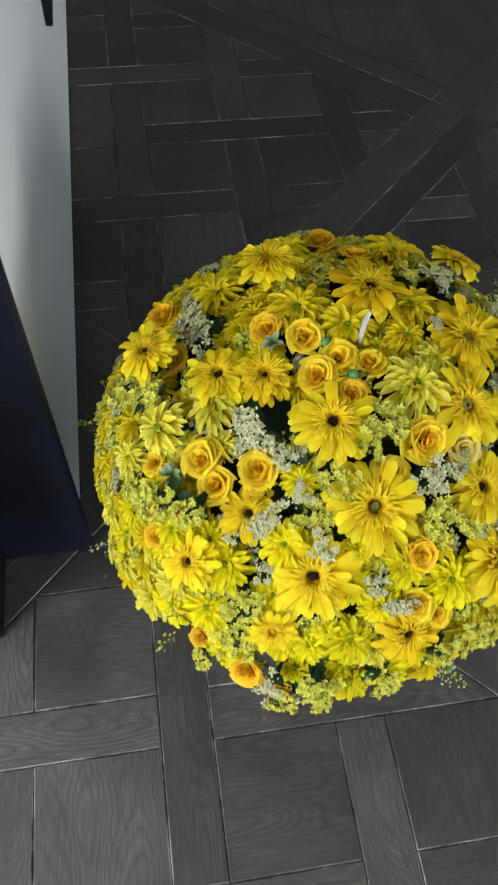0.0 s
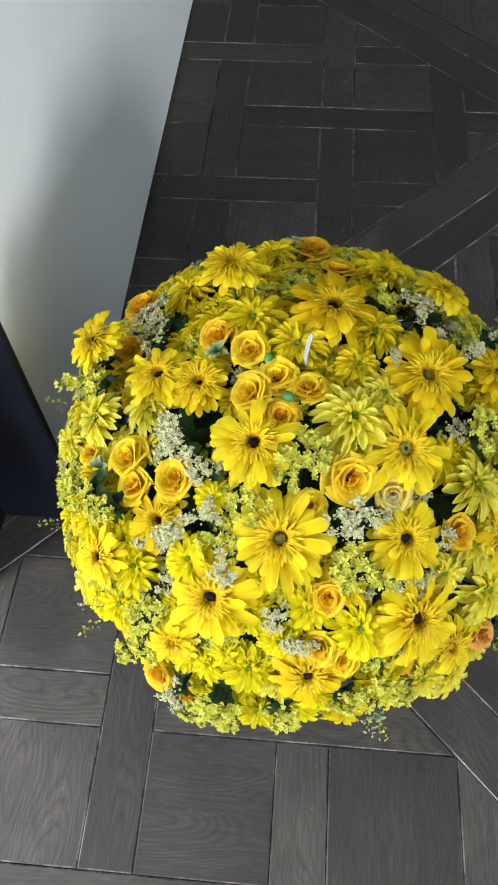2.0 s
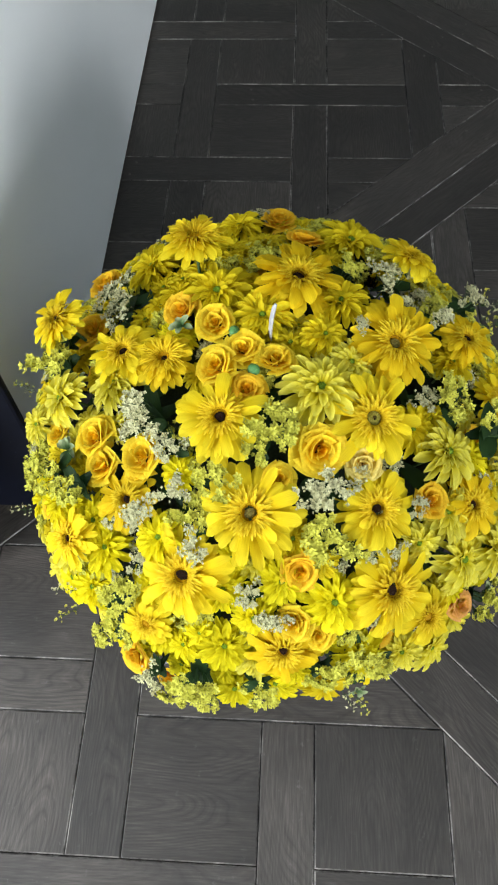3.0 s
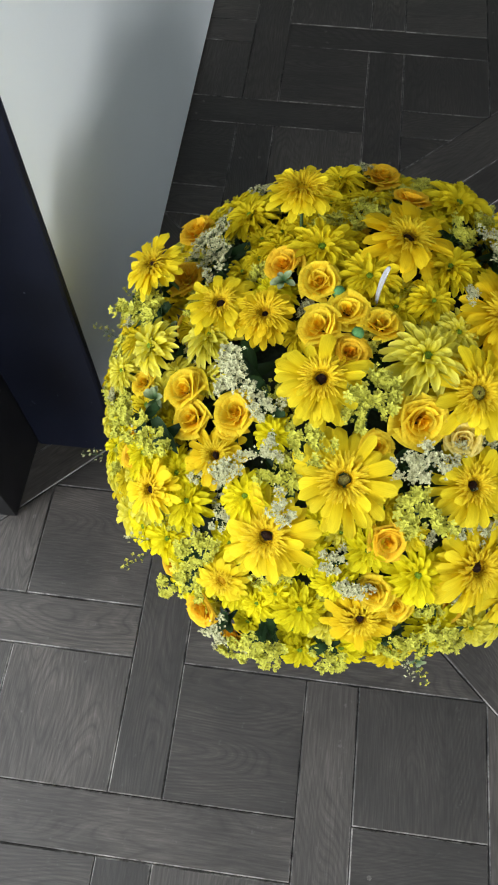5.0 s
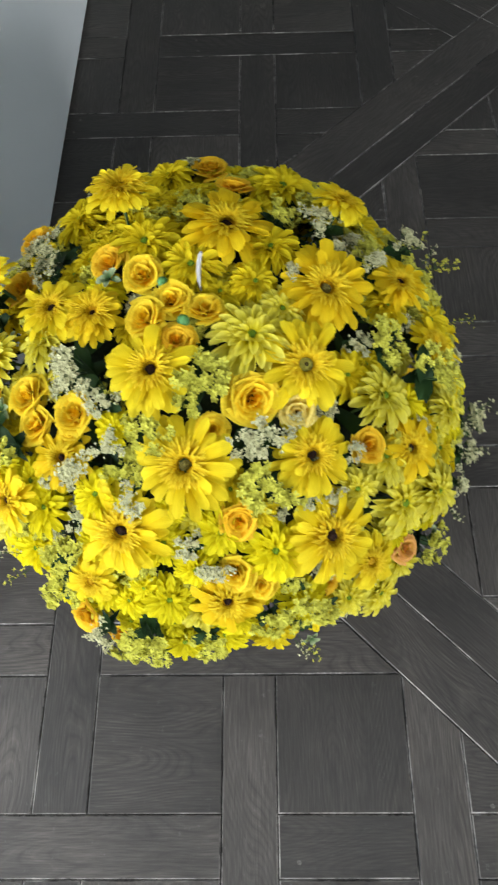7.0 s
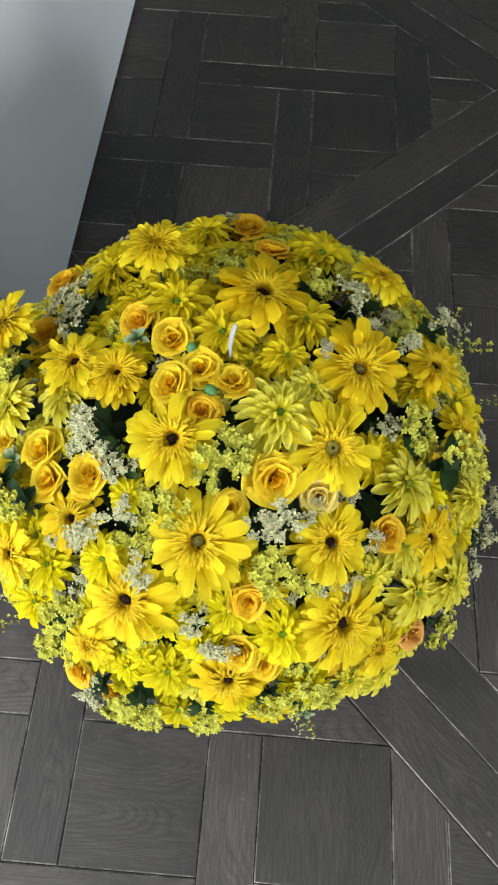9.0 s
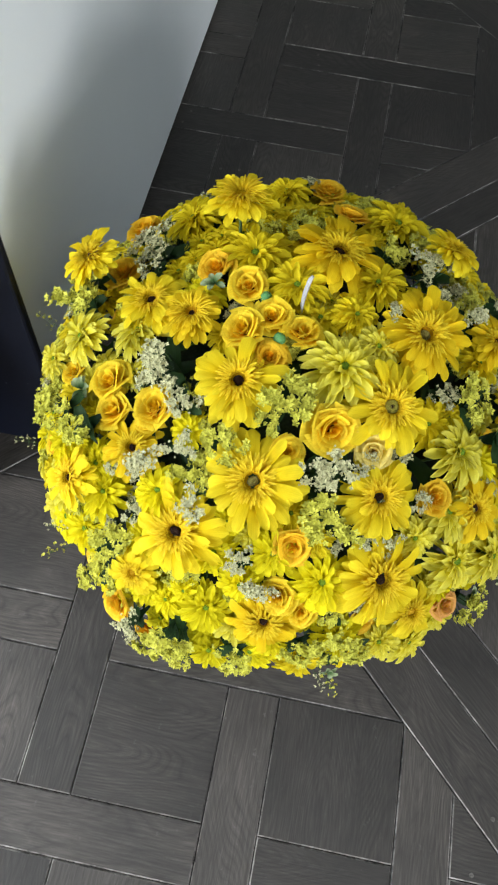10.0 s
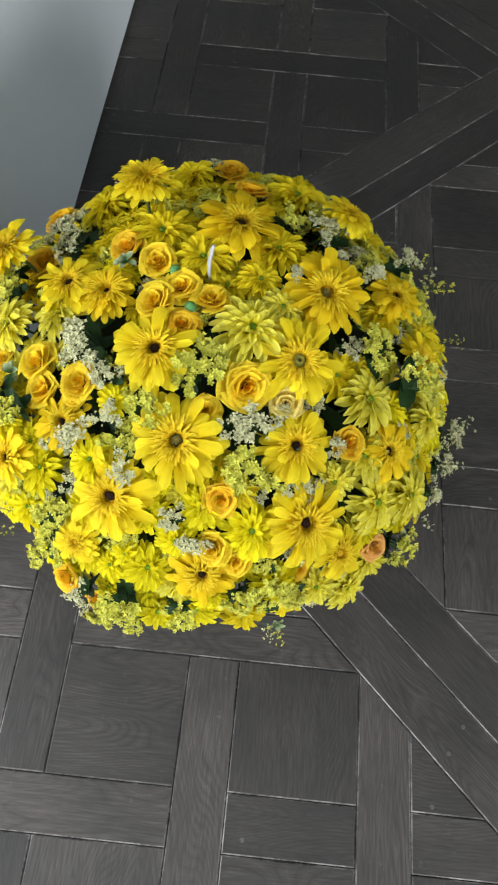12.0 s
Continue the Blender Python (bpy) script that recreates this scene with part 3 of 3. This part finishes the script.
def variegated(az, el, r):
    """A tuft of small pale-edged leaves."""
    parts = [(*strap(1.0, 0.30, 0.0, 0.25, 0.12, -0.05, 5, 4, 0.2), pose(0, 0, 0, 0, -rng.uniform(5, 45), 72 * k + rng.uniform(-20, 20)) @ Matrix.Scale(rng.uniform(0.7, 1.1), 4)) for k in range(6)]
    v, f, u = join(parts)
    return link("leaf_tuft", mesh_of("leaf_tuft", v, f, u), PALE_LEAF, arrangement, dome(az, el, 0.006, lean=10) @ Matrix.Scale(r, 4), "tuft of pale-edged green leaves")


def paper(az, el, r):
    """A corner of white paper showing between the blooms."""
    v, f, u = strap(1.0, 0.7, -1.0, 0.2, 0.1, 0.0, 6, 4, 0.9)
    return link("wrapping_paper", mesh_of("wrapping_paper", v, f, u), PLASTIC, arrangement, dome(az, el, 0.0, 0.0) @ Matrix.Scale(r, 4), "corner of white wrapping paper")


def lathe(name, profile, segments=48):
    V, F = [], []
    for r, z in profile:
        V += [Vector((r * math.cos(2 * math.pi * k / segments), r * math.sin(2 * math.pi * k / segments), z)) for k in range(segments)]
    for i in range(len(profile) - 1):
        for k in range(segments):
            a, b = i * segments + k, i * segments + (k + 1) % segments
            F.append((a, b, b + segments, a + segments))
    F.append(tuple(range(segments))[::-1])
    return mesh_of(name, V, F)


link("pot", lathe("pot", [(0.15, 0.0), (0.16, 0.004), (0.19, 0.10), (0.205, 0.19), (0.21, 0.20), (0.20, 0.20), (0.19, 0.15), (0.02, 0.12)]), WHITE_POT, arrangement, label="plain white pot hidden under the flowers")
# foam core behind the blooms, its colour darkened as gap shade
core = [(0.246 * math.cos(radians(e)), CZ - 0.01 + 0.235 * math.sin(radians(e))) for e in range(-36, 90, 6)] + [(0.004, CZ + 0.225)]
link("foam", lathe("foam", core), FOAM, arrangement, label="flower foam darkened to near black for the shade between blooms")

gerbera(-179, 52, 0.038, "dark", "lemon", lift=0.050)
gerbera(-165, 61, 0.039, "dark", "lemon")
gerbera(-150, 68, 0.033, "dark", "gold", "double")
gerbera(-110, 66, 0.046, "dark", "lemon")
gerbera(140, 72, 0.037, "none", "lemon", "double", lift=0.036)
gerbera(51, 83, 0.051, "dark", "gold")
gerbera(28, 62, 0.034, "dark", "lemon", lift=0.031)
gerbera(-15, 67, 0.050, "green", "gold")
gerbera(-49, 62, 0.048, "ring", "lemon")
gerbera(-135, 31, 0.035, "dark", "lemon", lift=0.022)
gerbera(-127, 45, 0.033, "dark", "gold")
gerbera(-108, 37, 0.049, "dark", "lemon")
gerbera(-94, 51, 0.051, "green", "lemon")
gerbera(-86, 23, 0.040, "dark", "gold")
gerbera(-114, 22, 0.031, "none", "lemon")
gerbera(-61, 48, 0.043, "dark", "lemon")
gerbera(-63, 32, 0.052, "dark", "lemon")
gerbera(-37, 36, 0.036, "dark", "gold")
gerbera(-56, 20, 0.035, "none", "lemon")
gerbera(-10, 40, 0.036, "dark", "lemon")
gerbera(-1, 53, 0.033, "dark", "gold", lift=0.022)
mum(147, 59, 0.030, "olive")
mum(162, 79, 0.035, "olive")
mum(106, 60, 0.026, "olive")
mum(56, 62, 0.037, "olive")
mum(-124, 87, 0.029, "olive")
mum(9, 77, 0.029, "olive")
mum(-31, 79, 0.023, "olive")
mum(-62, 71, 0.038, "pale")
mum(-37, 72, 0.023, "pale")
mum(-7, 53, 0.026, "olive")
mum(-34, 47, 0.033, "pale")
mum(-43, 38, 0.029, "pale")
mum(-44, 26, 0.036, "pale")
mum(-53, 37, 0.023, "pale")
mum(-37, 24, 0.030, "pale", lift=0.016)
mum(-162, 46, 0.029, "pale", lift=0.016)
mum(-163, 36, 0.020, "pale", lift=0.016)
mum(-157, 57, 0.031, "pale")
mum(-117, 54, 0.019, "lime")
mum(-116, 41, 0.027, "lime")
mum(-128, 32, 0.029, "lime")
mum(-129, 19, 0.027, "lime")
mum(-134, 35, 0.026, "lime")
mum(-99, 35, 0.024, "lime")
mum(-98, 42, 0.016, "lime")
mum(-92, 30, 0.024, "lime")
mum(-86, 38, 0.026, "lime")
mum(-106, 18, 0.022, "lime")
mum(-103, 23, 0.017, "lime")
mum(-98, 21, 0.028, "lime")
mum(-96, 3, 0.026, "lime")
mum(-75, 32, 0.032, "lime")
mum(-71, 16, 0.028, "lime")
mum(-52, -4, 0.030, "pale")
mum(-61, 8, 0.024, "pale")
mum(-142, 34, 0.022, "lime", lift=0.016)
mum(-23, 33, 0.021, "pale", lift=0.016)
mum(-77, 41, 0.018, "olive")
mum(-84, 14, 0.023, "lime")
rose(153, 45, 0.024, "orange")
rose(176, 51, 0.024, "orange")
rose(180, 73, 0.021, "orange")
rose(-158, 79, 0.022, "gold")
rose(-126, 74, 0.024, "gold")
rose(-116, 79, 0.020, "gold")
rose(-86, 78, 0.021, "gold")
rose(-103, 72, 0.020, "orange")
rose(89, 58, 0.021, "orange")
rose(74, 69, 0.022, "orange")
rose(-71, 61, 0.028, "gold")
rose(-59, 56, 0.019, "cream")
rose(-86, 57, 0.018, "gold")
rose(-46, 43, 0.019, "orange")
rose(-82, 40, 0.020, "orange")
rose(-147, 48, 0.023, "gold")
rose(-139, 46, 0.023, "gold")
rose(-130, 53, 0.025, "gold")
rose(-146, 28, 0.017, "orange")
rose(-111, -6, 0.024, "orange")
rose(-118, 1, 0.023, "orange")
rose(-84, 29, 0.022, "gold")
rose(-79, 25, 0.016, "gold")
rose(-46, 12, 0.017, "blush")
rose(-158, 39, 0.016, "gold")
rose(-70, 8, 0.012, "gold")
rose(-129, 50, 0.013, "gold")
sprig(166, 58, 0.029, "white")
sprig(178, 59, 0.020, "white")
sprig(-137, 60, 0.028, "white")
sprig(-135, 57, 0.021, "white")
sprig(-122, 57, 0.017, "white")
sprig(-124, 45, 0.023, "white")
sprig(-128, 39, 0.012, "white")
sprig(-117, 51, 0.016, "white")
sprig(-71, 53, 0.023, "white")
sprig(-79, 54, 0.018, "white")
sprig(-59, 55, 0.010, "white")
sprig(-61, 46, 0.012, "white")
sprig(-51, 44, 0.013, "white")
sprig(25, 64, 0.024, "white")
sprig(-13, 73, 0.013, "white")
sprig(96, 57, 0.013, "white", 0.004)
sprig(-93, 35, 0.016, "white")
sprig(-88, 31, 0.018, "white")
sprig(-119, 34, 0.014, "white")
sprig(19, 46, 0.019, "white", lift=0.014)
sprig(-65, 40, 0.013, "white")
sprig(-60, 38, 0.014, "white")
sprig(-112, 6, 0.018, "white", lift=0.014)
sprig(-106, 43, 0.018, "white")
sprig(12, 65, 0.013, "white")
sprig(3, 58, 0.017, "white", lift=0.014)
sprig(-173, 46, 0.030, "yellow", lift=0.024)
sprig(-179, 48, 0.017, "yellow", lift=0.024)
sprig(-148, 38, 0.025, "yellow", lift=0.024)
sprig(-140, 41, 0.021, "yellow", lift=0.024)
sprig(-90, 66, 0.027, "yellow")
sprig(-94, 62, 0.017, "yellow")
sprig(-105, 56, 0.021, "yellow")
sprig(-74, 45, 0.028, "yellow")
sprig(-66, 43, 0.019, "yellow")
sprig(-120, 23, 0.025, "yellow")
sprig(-122, 13, 0.024, "yellow")
sprig(-127, -2, 0.017, "yellow")
sprig(-103, 8, 0.026, "yellow", lift=0.012)
sprig(-109, -6, 0.022, "yellow", lift=0.012)
sprig(71, 60, 0.020, "yellow", lift=-0.012)
sprig(39, 72, 0.018, "yellow")
sprig(44, 64, 0.016, "yellow")
sprig(-19, 51, 0.025, "yellow")
sprig(9, 57, 0.018, "yellow")
sprig(-22, 43, 0.025, "yellow", lift=0.024)
sprig(-73, 15, 0.026, "yellow", lift=0.012)
sprig(-67, 13, 0.017, "yellow", lift=0.012)
sprig(-37, 1, 0.026, "yellow")
sprig(-79, 15, 0.019, "yellow", lift=0.012)
sprig(-91, 10, 0.020, "yellow", lift=0.012)
sprig(-100, -4, 0.018, "yellow", lift=0.012)
sprig(-72, 23, 0.015, "yellow")
variegated(-167, 73, 0.014)
variegated(-151, 41, 0.015)
variegated(-166, 49, 0.012)
variegated(-36, 2, 0.014)
variegated(-148, 33, 0.010)
variegated(-69, -11, 0.015)
sprig(-10, 11, 0.023, "white")
sprig(-16, 8, 0.020, "white")
sprig(-23, 6, 0.019, "white")
wisp(179, 23, 0.016)
wisp(-157, 10, 0.017)
wisp(-134, 11, 0.016)
wisp(-135, 1, 0.018)
wisp(-110, -4, 0.016)
wisp(-72, -8, 0.019)
wisp(28, 33, 0.017)
wisp(23, 30, 0.017)
wisp(170, 28, 0.012)
wisp(-101, -8, 0.014)
wisp(22, 32, 0.026)
wisp(22, 31, 0.017)
wisp(10, 23, 0.017)
wisp(-11, 12, 0.023)
wisp(-19, 7, 0.021)
wisp(-28, 3, 0.017)
wisp(-73, -11, 0.016)
wisp(-112, -6, 0.016)
# leaves set where gaps look dark, in the shaded green
leaf(-43, 47, 0.028)
leaf(-142, 48, 0.012)
leaf(-124, 55, 0.013)
leaf(152, 69, 0.017)
leaf(9, 78, 0.012)
leaf(-15, 86, 0.011)
leaf(-85, 40, 0.011)
leaf(-107, 43, 0.009)
leaf(148, 48, 0.015)
leaf(30, 65, 0.014)
leaf(-37, 1, 0.014)
leaf(-23, 59, 0.016)
leaf(-137, 33, 0.009)
leaf(-31, 81, 0.010)
leaf(-61, 36, 0.008)
leaf(-84, 74, 0.007)
leaf(-77, 56, 0.008)
leaf(-50, 48, 0.012)
bud(-138, 81, 0.006)
bud(-102, 76, 0.006)
pick(-92, 83, 0.006)
paper(-93, 13, 0.006)

# leaves under the blooms, then small sprigs and blooms in the gaps that are left
for i in range(110):
    leaf(i * 137.5, math.degrees(math.asin(1 - 1.2 * (i + 0.5) / 110)), rng.uniform(0.022, 0.034))
for az, el, r in (
    (-47, 49, 0.020),
    (-138, 51, 0.011),
    (-121, 57, 0.011),
    (163, 73, 0.014),
    (-7, 79, 0.011),
    (-47, 85, 0.009),
    (-85, 42, 0.009),
    (-106, 45, 0.008),
    (157, 58, 0.013),
    (20, 70, 0.012),
    (-40, 7, 0.013),
    (-29, 60, 0.014),
    (-134, 37, 0.008),
    (-44, 80, 0.008),
    (-63, 39, 0.007),
    (-85, 73, 0.006),
    (-78, 56, 0.007),
    (-52, 50, 0.010),
):
    note(dome(az, el), r)
for far_side in (False, True):
    for i in range(1200):
        az, el = i * 137.508 % 360, math.degrees(math.asin(1 - 1.20 * (i + 0.5) / 1200))
        side = (az + 180) % 360 - 180
        least = -6 if -165 < side < -20 else -4 if -20 <= side < 40 else 2 if 40 <= side < 150 else 6
        if el < least or far_side != (40 <= side < 150 and el < 45):
            continue
        p = dome(az, el, 0.0, 0.0).translation
        room = min((p - q).length - 0.86 * r for q, r in placed)
        if room > 0.001 and (el > 14 or rng.random() < 0.5):
            pickone = rng.random() if el > 14 else rng.uniform(0.28, 1.0)
            if pickone < 0.34:
                sprig(az, el, min(0.024, room + 0.013), "yellow", -0.012)
            elif pickone < 0.46:
                sprig(az, el, min(0.020, room + 0.010), "white", -0.012)
            elif pickone < 0.54:
                rose(az, el, min(0.018, room + 0.012), "orange", -0.014)
            else:
                # outside the front half every mum takes the shaded olive colour
                mum(az, el, min(0.030, room + 0.016), rng.choice(("lime", "pale", "olive")) if -170 < side < 0 else "olive", -0.010)


# ---- parquet floor: square panels set diagonally, each a lattice in a frame ----
structure("floor", (X0, Y0, -0.06), (X1, Y1, -0.008), JOINT, "dark sub-floor under the parquet boards", "floor", 0)
floor_ob = tagged(new("parquet"), "black-stained oak parquet in diagonal lattice panels with worn pale joints", "floor", kind="structure")
GAP, DEEP, CHAMFER = 0.0006, 0.008, 0.0016


def clip(poly, a, b, c):
    """Keeps the part of a polygon where a*x + b*y <= c."""
    out = []
    for (x1, y1), (x2, y2) in zip(poly, poly[1:] + poly[:1]):
        d1, d2 = a * x1 + b * y1 - c, a * x2 + b * y2 - c
        if d1 <= 0:
            out.append((x1, y1))
        if d1 * d2 < 0:
            k = d1 / (d1 - d2)
            out.append((x1 + k * (x2 - x1), y1 + k * (y2 - y1)))
    return out


def inset(poly, d):
    """Moves every side of a convex polygon (anticlockwise) inwards by d."""
    res = poly
    for (x1, y1), (x2, y2) in zip(poly, poly[1:] + poly[:1]):
        n = math.hypot(x2 - x1, y2 - y1)
        if n > 1e-6:
            a, b = (y2 - y1) / n, -(x2 - x1) / n
            res = clip(res, a, b, a * x1 + b * y1 - d)
    return res


def area(poly):
    return 0.5 * sum(x1 * y2 - x2 * y1 for (x1, y1), (x2, y2) in zip(poly, poly[1:] + poly[:1]))


boards = random.Random(3)
far_boards = None


def peg_mesh():
    n = 8
    V = [(0.0032 * math.cos(2 * math.pi * k / n), 0.0032 * math.sin(2 * math.pi * k / n), z) for z in (-0.002, 0.0004) for k in range(n)]
    return mesh_of("peg", V, [tuple(range(n, 2 * n))] + [(k, (k + 1) % n, n + (k + 1) % n, n + k) for k in range(n)], smooth=False)


PEG = peg_mesh()
PEG_FILL = speckled("peg_filler", (0.07, 0.066, 0.06), (0.13, 0.125, 0.115), 500, 0.8)


def board(poly, along, name="board"):
    """One board: a chamfered prism whose grain runs along the given angle."""
    poly = inset([p for i, p in enumerate(poly) if math.dist(p, poly[i - 1]) > 1e-4], GAP)
    if len(poly) < 3 or area(poly) < 4e-4:
        return
    if far_boards is not None:
        ca, sa = math.cos(-radians(along)), math.sin(-radians(along))
        V, F = far_boards.setdefault(along, ([], []))
        k, n = len(V), len(poly)
        V += [(x * ca - y * sa, x * sa + y * ca, z) for z in (-DEEP, 0.0) for x, y in poly]
        F += [tuple(range(k + n, k + 2 * n))] + [(k + i, k + (i + 1) % n, k + n + (i + 1) % n, k + n + i) for i in range(n)]
        return
    cx, cy = sum(p[0] for p in poly) / len(poly), sum(p[1] for p in poly) / len(poly)
    ca, sa = math.cos(-radians(along)), math.sin(-radians(along))
    loc = [((x - cx) * ca - (y - cy) * sa, (x - cx) * sa + (y - cy) * ca) for x, y in poly]
    top = inset(loc, CHAMFER)
    if len(top) != len(loc):
        top = [(x * 0.985, y * 0.985) for x, y in loc]
    n = len(loc)
    lift = boards.uniform(-0.0006, 0.0006)
    V = [(x, y, -DEEP) for x, y in loc] + [(x, y, -0.9 * CHAMFER) for x, y in loc] + [(x, y, 0.0) for x, y in top]
    F = [tuple(range(2 * n, 3 * n))]
    F += [(k, (k + 1) % n, n + (k + 1) % n, n + k) for k in range(n)] + [(n + k, n + (k + 1) % n, 2 * n + (k + 1) % n, 2 * n + k) for k in range(n)]
    me = mesh_of("board", V, F, smooth=False)
    for _ in range(2):
        me.materials.append(None)
    for k, p in enumerate(me.polygons):
        p.material_index = 1 if k > n else 0
    ob = link(name, me, [OAK, EDGE_RUBBED if name == "frame_board" and cy < 0.6 else EDGE], floor_ob, pose(cx, cy, lift, boards.uniform(-0.15, 0.15), boards.uniform(-0.15, 0.15), along))
    wide = max(y for _, y in loc) - min(y for _, y in loc)
    if wide < 0.12 and boards.random() < 0.7:
        end = max(x for x, _ in loc) if boards.random() < 0.5 else min(x for x, _ in loc)
        for y in (-0.25, 0.25):
            if boards.random() < 0.75:
                link("peg", PEG, PEG_FILL, ob, pose(end * 0.55 + boards.uniform(-0.02, 0.02), y * wide, 0.0))
    return ob


def lattice(x0, y0, pitch, width, u_lo, u_hi, v_lo, v_hi, odd, keep=(), box=(-1.2, -0.9, 1.9, 2.9)):
    """Woven boards of one panel; u = x + y and v = y - x bound it."""
    def piece(xa, ya, xb, yb, along):
        poly = [(xa, ya), (xb, ya), (xb, yb), (xa, yb)]
        for a, b, c in ((1, 1, u_hi), (-1, -1, -u_lo), (-1, 1, v_hi), (1, -1, -v_lo), (1, 0, box[2]), (-1, 0, -box[0]), (0, 1, box[3]), (0, -1, -box[1])):
            if poly:
                poly = clip(poly, a, b, c)
        if len(poly) > 2:
            board(poly, along)
    n = 9
    for i in range(-n, n):
        for j in range(-n, n):
            x, y = x0 + i * pitch, y0 + j * pitch
            if (i, j) in keep:
                piece(x, y - 2 * pitch + width, x + width, y + 2 * pitch, 90)
                piece(x + width - pitch, y, x, y + width, 0)
                piece(x + width, y, x + pitch, y + width, 0)
            elif (i + j + odd) % 2 == 1:
                if (i, j - 1) not in keep and (i, j + 1) not in keep:
                    piece(x, y + width - pitch, x + width, y + pitch, 90)
            else:
                piece(x + width - pitch, y, x + pitch, y + width, 0)
            piece(x + width, y + width, x + pitch, y + pitch, 90 if (i + j) % 2 else 0)


# frame boards between the panels
def diagonal(u_a, u_b, v_a, v_b, along):
    poly = [((u - v) / 2, (u + v) / 2) for u, v in ((u_a, v_a), (u_b, v_a), (u_b, v_b), (u_a, v_b))]
    for a, b, c in ((1, 0, X1), (-1, 0, -X0), (0, 1, Y1), (0, -1, -Y0)):
        if poly:
            poly = clip(poly, a, b, c)
    if len(poly) > 2:
        board(poly, along, "frame_board")


# panels under and round the flowers: every board a part
PANEL = 1.717
lattice(-0.0745, -0.0745, 0.2535, 0.0745, -0.889, 0.611, -0.813, 0.686, 0, {(2, 0)})
lattice(-0.071, 1.304, 0.268, 0.079, 0.853, 2.315, 0.923, 2.405, 0)
lattice(0.4895, 0.469, 0.2535, 0.0745, 0.853, 2.315, -0.813, 0.671, 1)
for u_a, u_b in ((0.611, 0.733), (0.733, 0.853), (2.315, 2.457), (2.457, 2.57)):
    diagonal(u_a, u_b, -0.813, 0.671, -45)
    diagonal(u_a, u_b, 0.923, 2.405, -45)
for v_a, v_b in ((0.671, 0.782), (0.782, 0.923)):
    for u_a, u_b in ((-0.889, 0.733), (0.733, 2.457), (2.457, 4.2)):
        diagonal(u_a, u_b, 0.686 if u_a < 0 and v_a < 0.7 else v_a, v_b, 45)

# the rest of the floor
far_boards = {}
ROOM = (X0, Y0, X1, Y1)
for iu in range(-4, 7):
    for iv in range(-5, 6):
        u, v = 0.853 + PANEL * iu, 0.923 + PANEL * iv
        cx, cy = (u - v) / 2, (u + v + 1.46) / 2
        if not (X0 - 1.3 < cx < X1 + 1.3 and Y0 - 1.3 < cy < Y1 + 1.3):
            continue
        if (iu, iv) not in ((-1, -1), (0, 0), (0, -1)):
            lattice(cx - 0.04, cy - 0.04, 0.27, 0.078, u, u + PANEL - 0.238, v, v + PANEL - 0.252, iu + iv, (), ROOM)
        if (iu, iv) not in ((0, 0), (0, -1), (-1, 0), (1, -1), (1, 0)):
            diagonal(u - 0.238, u - 0.117, v, v + PANEL - 0.252, -45)
            diagonal(u - 0.117, u, v, v + PANEL - 0.252, -45)
        if not (iv == 0 and iu in (-1, 0, 1)):
            diagonal(u - 0.238, u + PANEL - 0.238, v - 0.252, v - 0.141, 45)
            diagonal(u - 0.238, u + PANEL - 0.238, v - 0.141, v, 45)
for along, (V, F) in far_boards.items():
    tagged(link("parquet_field", mesh_of("parquet_field", V, F, smooth=False), OAK, floor_ob, pose(0, 0, 0, 0, 0, along)), kind="stuff")
